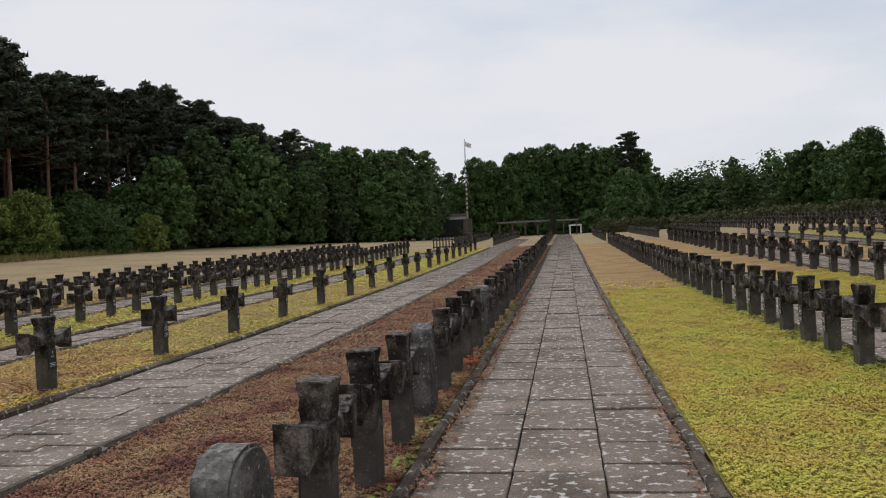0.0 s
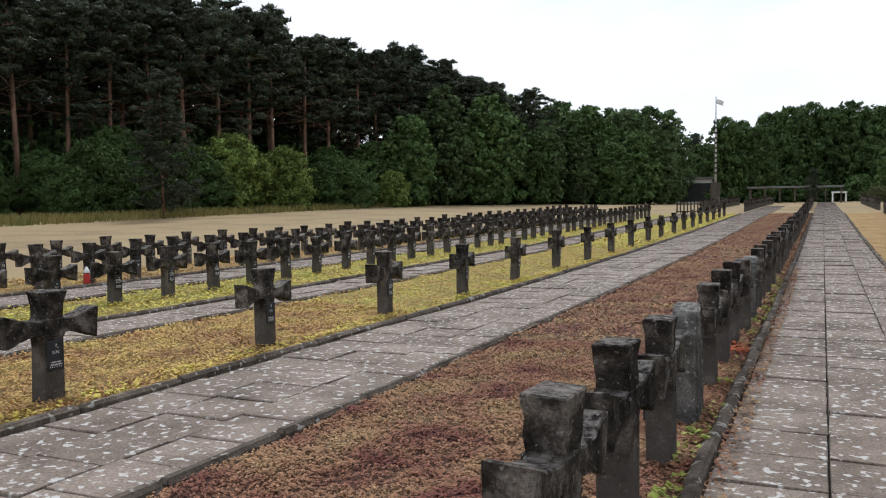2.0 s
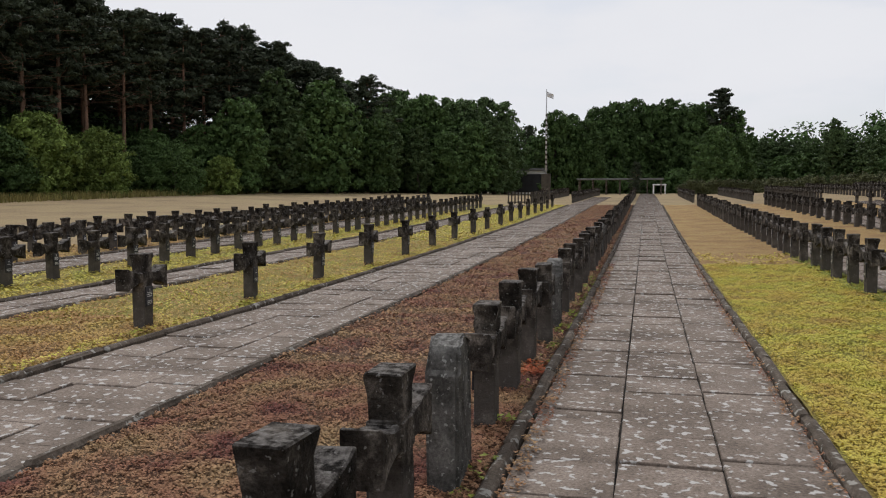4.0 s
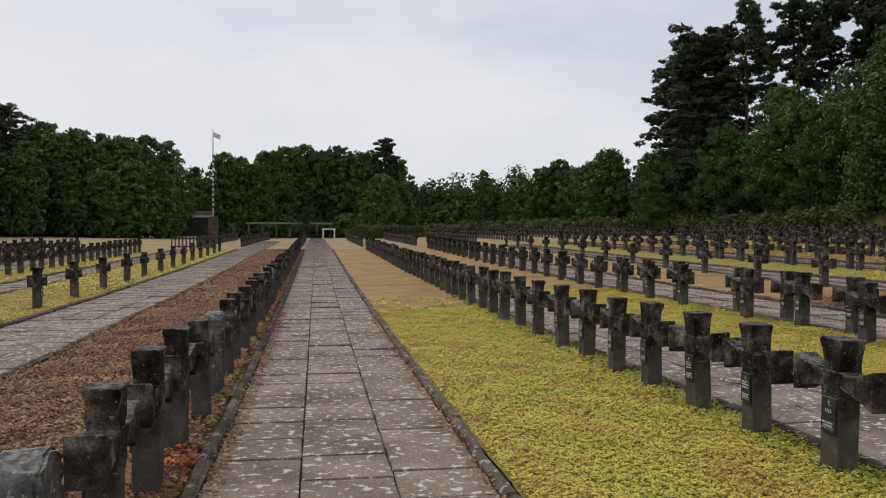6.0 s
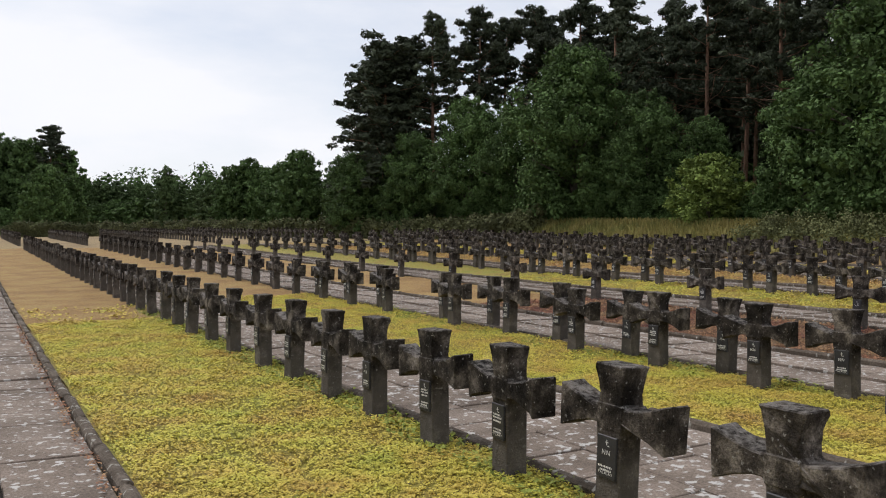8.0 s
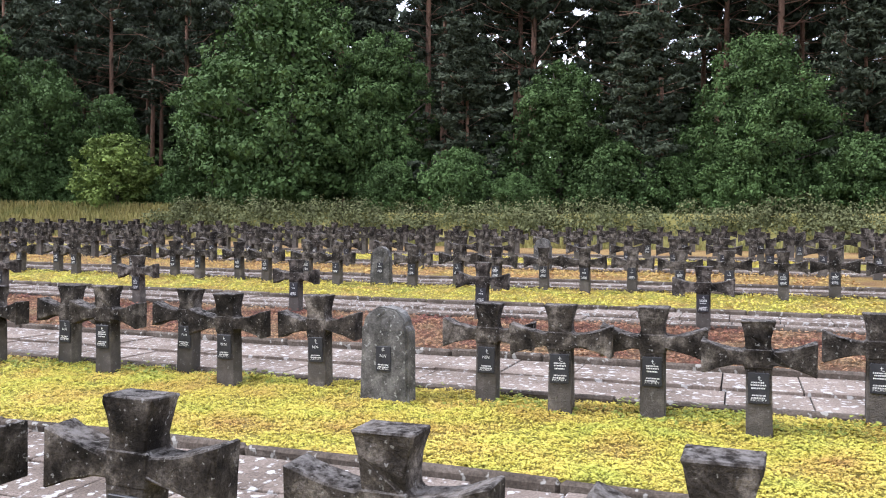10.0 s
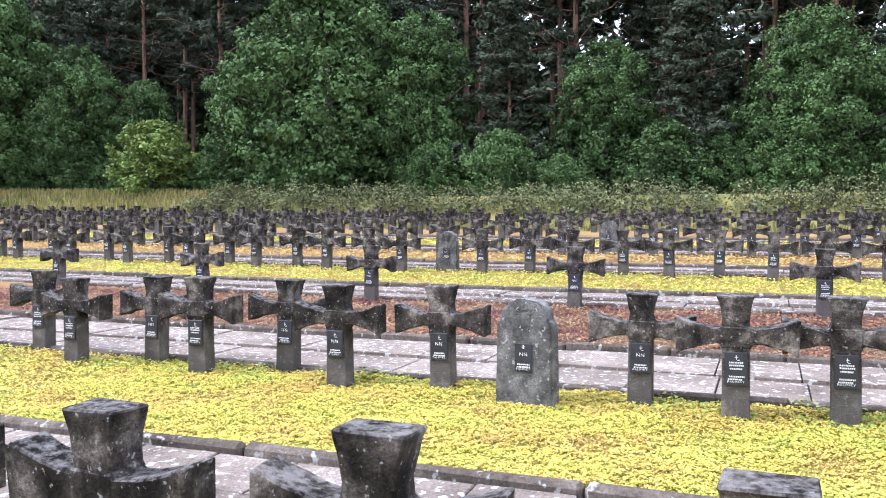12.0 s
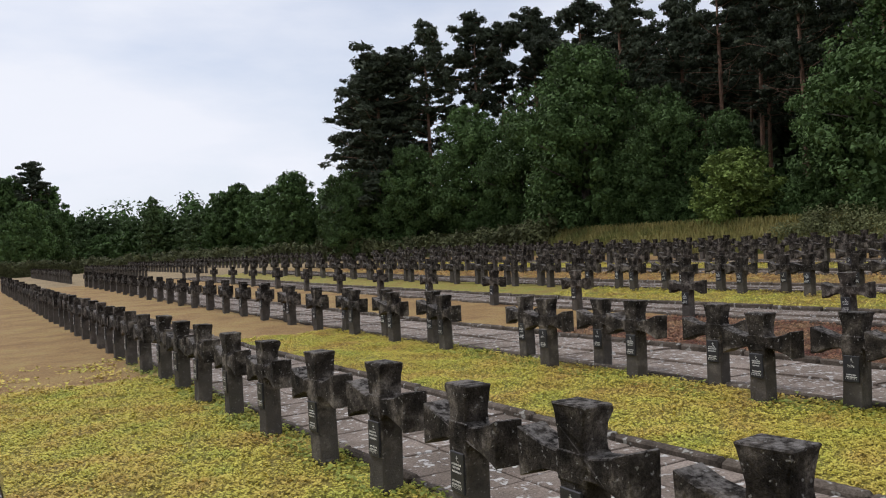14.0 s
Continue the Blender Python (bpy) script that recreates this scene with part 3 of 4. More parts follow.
# rows: (x, first y, spacing, last y, faces, stagger, indexes of gravestones)
ROW_LIST = [
    (-1.32, 4.39 - 8 * 1.017, 1.017, 57, -1, 0.0, (7, 11, 16, 25, 36)),
    (2.78, 8.15 - 12 * 1.0, 1.0, 57, -1, 0.0, ()),
    (6.6, 8.5 - 14 * 0.79, 0.79, 57, -1, 0.25, ()),
    (-5.74, 8.75 - 5 * 2.58, 2.58, 53, 1, 0.0, ()),
    (11.35, 10.5 - 5 * 2.95, 2.95, 57, -1, 0.0, ()),
    (15.0, 8.9 - 17 * 0.82, 0.82, 57, -1, 0.3, (23,)),
    (-10.15, 9.9 - 14 * 1.1, 1.1, 53, 1, 0.0, ()),
    (19.1, -5.5, 1.0, 57, -1, 0.25, (17,)),
    (-13.3, -5.0, 1.15, 53, 1, 0.0, ()),
    (-15.0, -5.4, 1.3, 53, 1, 0.0, ()),
    (23.1, -5.7, 0.95, 57, -1, 0.3, (22,)),
    (25.7, -5.2, 1.0, 57, -1, 0.0, ()),
    (28.1, -5.4, 1.0, 57, -1, 0.2, ()),
]
# graves of the second row beside the path that stand out of the even step
SECOND = [(6.27, 6.96), (6.57, 7.69), (6.43, 8.35), (6.66, 9.0), (6.39, 9.76), (6.62, 10.49), (6.5, 11.33), (6.85, 12.03), (6.57, 12.73), (6.75, 13.37), (6.5, 14.07), (6.9, 14.9), (6.72, 15.83), (6.98, 16.65), (6.55, 17.1), (6.9, 18.0)]
FIRST = [8.15, 9.2, 10.15, 11.07, 12.05, 12.97, 13.95, 14.92, 16.1]
spots = []
for ri, (rx, y0, sp, y1, fc, stag, steles) in enumerate(ROW_LIST):
    n, y = 0, y0
    while y < y1:
        r = random.Random(ri * 1000 + n)
        x = rx + (stag if n % 2 else 0.0) + r.uniform(-0.03, 0.03)
        is_stele = n in steles
        yy = y + r.uniform(-0.03, 0.03)
        if ri == 1 and 0 <= n - 12 < len(FIRST):
            x, yy = rx, FIRST[n - 12]
        if ri == 2 and 0 <= n - 12 < len(SECOND):
            x, yy = SECOND[n - 12]
            is_stele = n - 12 == 4
        spots.append((x, yy, fc, is_stele, ri * 1000 + n))
        n += 1
        y += sp
spots.sort(key=lambda s: (s[0] - 1.0) ** 2 + (s[1] - 9.0) ** 2)
for n, (x, y, fc, is_stele, seed) in enumerate(spots[:300]):
    if is_stele:
        stele(x, y, fc, seed)
    else:
        cross(x, y, fc, seed)


def plain_cross(d=0.075):
    half = [(0.088, -0.1), (0.085, 0.3), (0.084, 0.49), (0.22, 0.492), (0.38, 0.435), (0.38, 0.668), (0.22, 0.625), (0.085, 0.62), (0.085, 0.68), (0.115, 0.81)]
    ring = half + [(-y, z) for y, z in half[::-1]]
    n = len(ring)
    vs = [(-d, y, z) for y, z in ring] + [(d, y, z) for y, z in ring]
    fs = [tuple(range(n))[::-1], tuple(range(n, 2 * n))] + [(i, (i + 1) % n, n + (i + 1) % n, n + i) for i in range(n)]
    return np.array(vs), fs


PV, PF = plain_cross()


def far_crosses(places, label):
    vs, fs = [], []
    for x, y in places:
        o = len(vs)
        a = rng.uniform(-0.06, 0.06)
        c, s = math.cos(a), math.sin(a)
        k = rng.uniform(0.95, 1.05)
        z = rise(x, y)
        vs += [(x + k * (c * px - s * py), y + k * (s * px + c * py), z + k * pz) for px, py, pz in PV]
        fs += [tuple(i + o for i in f) for f in PF]
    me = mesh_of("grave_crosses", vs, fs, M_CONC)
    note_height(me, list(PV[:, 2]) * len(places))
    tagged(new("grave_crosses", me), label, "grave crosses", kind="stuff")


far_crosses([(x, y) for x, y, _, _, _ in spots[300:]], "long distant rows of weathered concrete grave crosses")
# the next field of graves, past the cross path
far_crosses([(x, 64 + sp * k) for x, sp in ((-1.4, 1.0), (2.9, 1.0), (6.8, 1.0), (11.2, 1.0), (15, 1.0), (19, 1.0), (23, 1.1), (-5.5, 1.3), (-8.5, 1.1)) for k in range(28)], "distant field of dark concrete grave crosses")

# ---- forests ----
def leaf_quads(r, centres, radii, n, size, flat=1.0, slim=0.55):
    """n loose leaves round the shells of clumps."""
    centres, radii = np.asarray(centres), np.asarray(radii)
    w = radii ** 2
    k = r.choice(len(centres), n, p=w / w.sum())
    d = r.normal(size=(n, 3))
    d /= np.linalg.norm(d, axis=1)[:, None]
    d[:, 2] = d[:, 2] * flat
    p = centres[k] + d * (radii[k] * np.where(r.uniform(size=n) < 0.15, r.uniform(0.9, 1.4, n), r.uniform(0.5, 1.05, n)))[:, None]
    nrm = d + r.normal(size=(n, 3)) * 0.45 + np.array((0, 0, 0.25))
    a = np.cross(nrm, r.normal(size=(n, 3)))
    a /= np.linalg.norm(a, axis=1)[:, None]
    b = np.cross(nrm, a)
    b /= np.linalg.norm(b, axis=1)[:, None]
    s = size * r.uniform(0.5, 1.3, n)
    u, v = a * s[:, None], b * (s * slim)[:, None]
    return np.stack([p - u, p + u * 0.3 - v * 1.3, p + u * 0.4 + v * 1.3], 1)


def broadleaf(seed, h, w, leaves, material, size=0.2, low=0.05):
    r = np.random.default_rng(seed)
    cs, rs = [], []
    for _ in range(330):
        t = r.uniform(0, 1)
        z = h * (low + (1 - low) * t)
        prof = math.sin(math.pi * min(1.0, 0.18 + 0.80 * t)) ** 0.6
        a, q = r.uniform(0, 2 * math.pi), math.sqrt(r.uniform(0, 1))
        rad = w * 0.5 * prof * q ** 0.6 * r.uniform(0.72, 1.08)
        cs.append((rad * math.cos(a), rad * math.sin(a), z * 0.93))
        rs.append(w * r.uniform(0.03, 0.085) * (0.6 + 0.4 * prof))
    inner = [(c[0] * 0.62, c[1] * 0.62, h * low + (c[2] - h * low) * 0.86) for c in cs]
    core = leaf_quads(r, inner, [w * 0.075] * len(inner), leaves // 4, size * 1.6, 0.8)
    crown = quads_mesh("crown", np.concatenate([leaf_quads(r, cs, rs, leaves, size, 0.8), core]), material)
    pieces = [tube([(0, 0, -0.3), (r.uniform(-.2, .2), r.uniform(-.2, .2), h * 0.4), (r.uniform(-.4, .4), r.uniform(-.4, .4), h * 0.85)], (0.028 * h, 0.02 * h, 0.005 * h))]
    for k in range(9):
        c = cs[r.integers(60)]
        pieces.append(tube([(0, 0, min(c[2] * 0.6, h * 0.6)), (c[0] * 0.5, c[1] * 0.5, c[2] * 0.85), c], (0.009 * h, 0.006 * h, 0.002 * h), 5))
    return crown, mesh_of("trunk", *join(pieces), M_BARK, True)


def pine(seed, h, w, leaves, crown_from=0.45, size=0.2):
    r = np.random.default_rng(seed)
    cs, rs = [], []
    lean = r.uniform(-0.5, 0.5, 2)
    pieces = [tube([(0, 0, -0.3), (lean[0] * .3, lean[1] * .3, h * 0.35), (lean[0] * .6, lean[1] * .6, h * 0.7), (lean[0], lean[1], h * 0.97)], (0.0105 * h, 0.0085 * h, 0.006 * h, 0.0015 * h))]
    z = h * crown_from * r.uniform(0.6, 0.8)
    while z < h * 0.985:
        t = (z / h - crown_from * 0.7) / (1 - crown_from * 0.7)
        a = r.uniform(0, 2 * math.pi)
        full = z > h * crown_from
        reach = w * 0.5 * (math.sin(math.pi * min(0.95, 0.3 + 0.65 * t)) ** 0.8) * r.uniform(0.35, 1.25)
        tip = (reach * math.cos(a) + lean[0] * z / h, reach * math.sin(a) + lean[1] * z / h, min(h, z + reach * r.uniform(0.0, 0.4)))
        pieces.append(tube([(lean[0] * z / h, lean[1] * z / h, z), (tip[0] * 0.6, tip[1] * 0.6, z + 0.1 * reach), tip], (0.0019 * h, 0.0013 * h, 0.0006 * h), 3))
        if full or r.uniform() < 0.3:
            for q in (0.25, 0.45, 0.65, 0.85, 1.0):
                cs.append((tip[0] * q + r.uniform(-.5, .5), tip[1] * q + r.uniform(-.5, .5), z + (tip[2] - z) * q + r.uniform(-0.25, 0.5)))
                rs.append(r.uniform(0.16, 0.5) * w / 6.0)
        z += h * r.uniform(0.006, 0.014)
    crown = quads_mesh("crown", leaf_quads(r, cs, rs, leaves, size, 0.5, 0.26), M_PINE)
    return crown, mesh_of("trunk", *join(pieces), M_PBARK, True)


KIND = {}
for far in (False, True):
    for k in range(4):
        KIND["pine", k, far] = pine(100 + k, 18 + k, 6.2 + 0.5 * k, 9000 if far else 17000, 0.50 + 0.05 * k, 0.33 if far else 0.22)
    for k in range(3):
        KIND["broad", k, far] = broadleaf(200 + k, 12, 8.0 + k, 10000 if far else 32000, M_OAK, 0.25 if far else 0.125)
        KIND["birch", k, far] = broadleaf(300 + k, 13, 5.5 + k * .7, 9000 if far else 16000, M_BIRCH, 0.22 if far else 0.15)
        KIND["shrub", k, far] = broadleaf(400 + k, 4.5, 4.5 + .5 * k, 5000 if far else 12000, M_BUSHY if k == 0 else M_OAK, 0.18 if far else 0.10, 0.0)
        KIND["spruce", k, far] = pine(500 + k, 12, 5.0, 10000 if far else 22000, 0.06, 0.30 if far else 0.20)
LABELS = {
    "pine": ("tall dark pine with a bare reddish trunk at the wood's edge", "pine tree"),
    "broad": ("dense dark green broadleaf tree reaching down to the ground", "tree"),
    "birch": ("slender light green birch at the wood's edge", "birch tree"),
    "shrub": ("rounded leafy green shrub at the wood's edge", "shrub"),
    "spruce": ("dark conifer with drooping boughs down to the ground", "conifer"),
}
tree_count = 0
SPREAD = 1.03     # scale of the woods' plan about the walk


def tree(kind, x, y, height, k=None, wide=1.0):
    global tree_count
    tree_count += 1
    r = random.Random(tree_count * 31)
    k = r.randrange(4 if kind == "pine" else 3) if k is None else k
    crown, trunk = KIND[kind, k, math.hypot(x, y - 5) > 72]
    h0 = {"pine": 18 + k, "broad": 12, "birch": 13, "shrub": 4.5, "spruce": 12}[kind]
    s = height / h0
    x, y, s = x * SPREAD, 6 + (y - 6) * SPREAD, s * SPREAD
    ob = empty(LABELS[kind][1].replace(" ", "_"), (x, y, ground_z(x, y) - 0.05), LABELS[kind][0], LABELS[kind][1], "trees of the wood")
    ob.rotation_euler = (0, 0, r.uniform(0, 6.28))
    ob.scale = (s * wide, s * wide, s)
    under("trunk", trunk, ob)
    under("crown", crown, ob)


def polar(az, d):
    """A place d metres off, az degrees to the right of the path's direction, seen from the middle of the walk."""
    return math.sin(math.radians(az)) * d, 5 + math.cos(math.radians(az)) * d


SKY_AZ = (-70, -50, -37, -32, -24, -20, -16, -9.5, -8.2, -7.4, -6.0, -3.6, -2.9, 5.5, 6.6, 10.5, 11.4, 12.4, 14.4, 16, 18, 20, 21, 23)
SKY_EL = (16.0, 15.0, 12.9, 11.4, 10.0, 8.0, 7.2, 6.8, 4.6, 4.4, 6.0, 5.6, 6.6, 6.4, 3.9, 3.8, 4.9, 3.8, 4.0, 5.9, 4.8, 6.5, 7.9, 12.5)


def to_skyline(x, y, grown=1.0):
    """Height of a tree whose top reaches the woods' skyline, seen from the walk; grown: its share of that."""
    x, y = x * SPREAD, 6 + (y - 6) * SPREAD
    el = float(np.interp(math.degrees(math.atan2(x + 0.4, y - 3)), SKY_AZ, SKY_EL))
    d = math.hypot(x + 0.4, y - 3)
    return max(2.5, (d * math.tan(math.radians(el)) + 1.45 - ground_z(x, y)) * grown / SPREAD)


R = random.Random(5)
# right-hand wood: pines in depth, broadleaves and shrubs along its edge
for i in range(56):
    y = -10 + 72 * (i + R.random()) / 56
    tree("pine", 36.5 + R.uniform(0, 3) + 5 * (i % 4) - max(0, (y - 45) * 0.12), y, R.uniform(15.0, 17.0) + (2.5 if y < 26 else 0))
for kind, x, y, h, k, wd in (
        ("broad", 33.2, 47, 11.9, 2, 0.98), ("broad", 34.2, 27, 11.3, 2, 1.05), ("broad", 34.8, 31.5, 8.0, 1, 0.9), ("broad", 35, 22.5, 9.0, 0, 0.9),
        ("spruce", 28.9, 65, 15.5, 2, 1.35), ("spruce", 29.8, 69, 14.5, 1, 1.3), ("spruce", 31.0, 66, 15.0, 0, 1.1), ("pine", 32, 63, 16.2, 0, 1.0), ("pine", 34.2, 60, 16.2, 1, 1.0), ("pine", 36.5, 60, 16.0, 2, 1.0),
        ("broad", 28.5, 60, 8.5, 0, 0.95), ("broad", 31, 56, 9.5, 1, 0.95), ("broad", 32.5, 52.5, 8.5, 2, 0.9), ("broad", 25.8, 64, 7.0, 1, 1.0),
        ("broad", 34, 41.5, 8.3, 1, 0.85), ("shrub", 32.6, 35.6, 3.9, 0, 1.15), ("broad", 35, 38, 6.5, 0, 0.9),
        ("spruce", 35, 18.5, 8.5, 0, 1.25), ("broad", 35.5, 14.5, 7.0, 1, 1.0), ("spruce", 35, 11, 8.0, 1, 1.3), ("broad", 35, 6.5, 7.5, 2, 1.0), ("spruce", 36, 2.5, 9.0, 2, 1.2), ("broad", 35, -2, 8.0, 0, 1.0),
        ("birch", 27.5, 80, 8, 1, 1.0), ("birch", 29, 75, 7.5, 0, 1.1)):
    tree(kind, x, y, h, k, wd)
for i in range(22):
    y = -6 + 62 * (i + R.random()) / 22
    tree("shrub", 32.6 + R.uniform(0, 1.8), y, R.uniform(1.5, 3.4), R.choice((1, 2, 1, 2)))
# left-hand wood
LEFT = [(-52, 20), (-47, 37), (-43, 58), (-38, 79), (-28, 95), (-17, 109)]


def along(line, t):
    t *= len(line) - 1
    i = min(int(t), len(line) - 2)
    a, b = line[i], line[i + 1]
    return a[0] + (b[0] - a[0]) * (t - i), a[1] + (b[1] - a[1]) * (t - i)


for i in range(96):
    t = (i + R.random()) / 96
    x, y = along(LEFT, t)
    back = 3 + 6 * (i % 3)
    if t < 0.8:
        tree("pine", x - back, y + back * 0.3, to_skyline(x - back, y + back * 0.3, R.uniform(0.86, 1.02)), None, 1.25)
    else:
        tree(R.choice(("birch", "birch", "broad")), x - back, y + back * 0.5, to_skyline(x - back, y + back * 0.5, R.uniform(0.85, 1.02)), None, 1.0)
for i in range(34):
    t = (i + R.random()) / 34
    x, y = along(LEFT, t)
    if t < 0.55:
        tree(R.choice(("shrub", "shrub", "broad")), x + R.uniform(0, 3), y, R.uniform(3, 6.5))
    else:
        tree(R.choice(("birch", "broad", "birch")), x + R.uniform(-1, 2), y, to_skyline(x, y, R.uniform(0.6, 0.9)))
for i in range(22):
    t = (i + R.random()) / 30
    x, y = along(LEFT, t)
    tree("broad", x - R.uniform(1, 3), y, R.uniform(4.5, 7.0), None, 1.1)
tree("spruce", *polar(-46, 52), 9, 0, 1.0)
# far trees across the end of the view
for az, d, kind, grown, wd in (
        (-11.2, 112, "birch", 1.0, 1.0), (-9.9, 114, "birch", 0.97, 1.0), (-12.6, 110, "broad", 0.97, 0.9), (-8.1, 138, "pine", 1.0, 1.0), (-7.6, 136, "broad", 0.95, 0.9),
        (-6.3, 116, "broad", 1.0, 0.8), (-5.2, 118, "broad", 0.98, 0.8), (-4.2, 117, "broad", 0.93, 0.8), (-3.3, 136, "broad", 0.96, 0.9),
        (-2.2, 134, "broad", 0.97, 0.85), (-1.0, 138, "broad", 1.02, 0.85), (0.2, 136, "broad", 0.96, 0.8), (1.4, 138, "broad", 1.02, 0.85), (2.5, 135, "broad", 0.95, 0.85), (3.5, 137, "broad", 0.97, 0.85), (4.5, 135, "pine", 1.03, 1.2), (5.4, 136, "broad", 0.9, 0.8),
        (4.3, 112, "broad", 0.72, 0.9), (5.6, 116, "broad", 0.68, 0.9), (6.4, 138, "broad", 0.9, 0.9), (7.4, 134, "birch", 0.95, 1.3), (8.3, 136, "birch", 0.97, 1.3), (9.2, 134, "birch", 0.92, 1.3), (10.2, 132, "birch", 0.95, 1.3),
        (11.4, 126, "birch", 1.0, 0.9), (12.5, 128, "birch", 0.95, 1.3), (13.4, 124, "birch", 0.95, 1.3), (14.3, 120, "birch", 0.95, 1.3), (15.5, 88, "broad", 0.98, 0.9), (16.6, 88, "broad", 1.0, 0.85), (17.7, 86, "broad", 0.98, 0.9), (18.8, 84, "broad", 1.0, 0.9), (19.9, 78, "broad", 1.0, 0.9)):
    px, py = polar(az, d)
    tree(kind, px, py, to_skyline(px, py, grown), None, wd)
tree("spruce", *polar(-0.85, 98), 3.9, None, 1.0)
for i in range(16):
    px, py = polar(-9 + 27 * (i + R.random()) / 16, R.uniform(124, 132))
    tree(R.choice(("shrub", "broad", "shrub")), px, py, R.uniform(3.0, 5.5), R.choice((1, 2)), 1.2)


def far_wood(name, label, line, n, height, leaf, material, clump=1.0):
    r = np.random.default_rng(77)
    cs, rs = [], []
    for _ in range(n):
        x, y = along(line, r.uniform(0, 1))
        x, y = x + r.uniform(-4, 4), y + r.uniform(0, 8)
        cs.append((x, y, ground_z(x, y) + r.uniform(0, height) * r.uniform(0.6, 1)))
        rs.append(r.uniform(1.0, 2.6) * clump)
    tagged(new(name, quads_mesh(name, leaf_quads(r, cs, rs, n * 60, leaf), material)), label, "woodland", kind="stuff")


far_wood("far_woods", "dark distant woodland closing the view", [(-60, 158), (-20, 158), (30, 160), (80, 135)], 900, 11, 0.5, M_OAK)
far_wood("far_woods", "dark undergrowth inside the pine wood", [(54, -30), (54, 66), (36, 85)], 500, 5, 0.4, M_OAK)
far_wood("far_woods", "dark canopy deep in the pine wood", [(66, -45), (64, 40), (54, 70)], 1300, 17, 0.6, M_PINE, 1.5)
far_wood("far_woods", "dark canopy deep in the pine wood", [(-80, 0), (-72, 45), (-60, 92)], 900, 15, 0.6, M_PINE, 1.3)
far_wood("far_woods", "dark undergrowth between the pine trunks", [(-64, 12), (-58, 38), (-53, 62), (-46, 86), (-34, 102)], 800, 6.5, 0.3, M_OAK)
far_wood("far_woods", "dark undergrowth inside the pine wood", [(-66, 0), (-60, 40), (-52, 82), (-30, 118)], 900, 8, 0.4, M_OAK)
# bramble hedge and rough grass on the bank
def hedge(line, n, height, leaf, label):
    r = np.random.default_rng(3)
    cs, rs = [], []
    for _ in range(n):
        x, y = along(line, r.uniform(0, 1))
        x += r.uniform(-0.7, 0.7)
        cs.append((x, y, ground_z(x, y) + r.uniform(0, height)))
        rs.append(r.uniform(0.25, 0.55))
    tagged(new("bramble_hedge", quads_mesh("bramble_hedge", leaf_quads(r, cs, rs, n * 110, leaf), M_BRAMBLE)), label, "hedge", kind="stuff")


hedge([(30.8, -12), (31.0, 32)], 620, 0.6, 0.06, "low tangled bramble hedge along the bank")
hedge([(30.7, 48), (28.4, 58), (25.3, 69), (21, 88), (12.6, 102), (4, 104)], 900, 1.3, 0.11, "low tangled bramble hedge beyond the graves")


def blades(name, label, x0, x1, y0, y1, n, size, material):
    px, py = rng.uniform(x0, x1, n), rng.uniform(y0, y1, n)
    pz = np.array([ground_z(a, b) for a, b in zip(px, py)])
    a = rng.uniform(0, 2 * np.pi, n)
    s = size * rng.uniform(0.5, 1.3, n)
    base = np.stack([px, py, pz], -1)
    side = np.stack([np.cos(a), np.sin(a), 0 * a], -1) * 0.03
    up = np.stack([rng.uniform(-.3, .3, n), rng.uniform(-.3, .3, n), np.ones(n)], -1) * s[:, None]
    tagged(new(name, quads_mesh(name, np.stack([base - side, base + side, base + side * .2 + up, base - side * .2 + up], 1), material)), label, "grass", kind="stuff")


blades("bank_grass", "rough yellow-green grass on the bank", 29.1, 33.2, 30, 64, 16000, 0.3, M_BLADE)
blades("bank_grass", "rough yellow-green grass at the bank's foot", 28.9, 29.9, -10, 31, 4000, 0.2, M_BLADE)
blades("meadow_grass", "tall pale grass along the wood's edge", -49, -38, 22, 94, 22000, 0.45, M_BLADE)

# ---- far things at the path's end ----
pole = empty("flagpole", (-8.75, 75, rise(0, 75)), "tall pale flagpole with a hanging flag on a stone block", "flagpole")
bm = bmesh.new()
box_bm(bm, 0, 0, 0.5, 0.7, 0.7, 1.0, 0.03)
under("base", bm_mesh("base", bm, M_KERB), pole, "grey stone block")
box("cabinet", pole, M_WOOD, 0, 0, 1.6, 0.75, 0.6, 1.2, 0.02, "dark box on the block")
under("mast", mesh_of("mast", *tube([(0, 0, 1.0), (0, 0, 6), (0, 0, 9.4)], (0.09, 0.07, 0.04), 10), M_METAL, True), pole)
for k in range(11):
    under("band", mesh_of("band", *tube([(0, 0, 2.9 + 0.42 * k), (0, 0, 3.08 + 0.42 * k)], (0.093 - 0.003 * k, 0.092 - 0.003 * k), 10), M_WOOD, True), pole, "dark painted band")
fx = [(0.05 + 0.55 * u, 0.08 * math.sin(7 * u + 5 * v), 9.2 - 0.42 * v - 0.25 * u) for v in np.linspace(0, 1, 7) for u in np.linspace(0, 1, 5)]
ff = [(j * 5 + i, j * 5 + i + 1, (j + 1) * 5 + i + 1, (j + 1) * 5 + i) for j in range(6) for i in range(4)]
under("flag", mesh_of("flag", fx, ff, M_FLAG, True), pole, "limp white and red flag")
box("fence", empty("low_fence", (-8.2, 60, rise(0, 60)), "low dark picket enclosure beside the flagpole", "fence"), M_WOOD, 0, 0, 0.12, 2.9, 0.08, 0.08, 0.01)
fence = bpy.data.objects["low_fence"]
for k in range(13):
    box("picket", fence, M_WOOD, -1.37 + k * 0.228, 0, 0.42, 0.09, 0.06, 0.84, 0.008)
box("rail", fence, M_WOOD, 0, 0.05, 0.62, 2.9, 0.05, 0.08, 0.008)

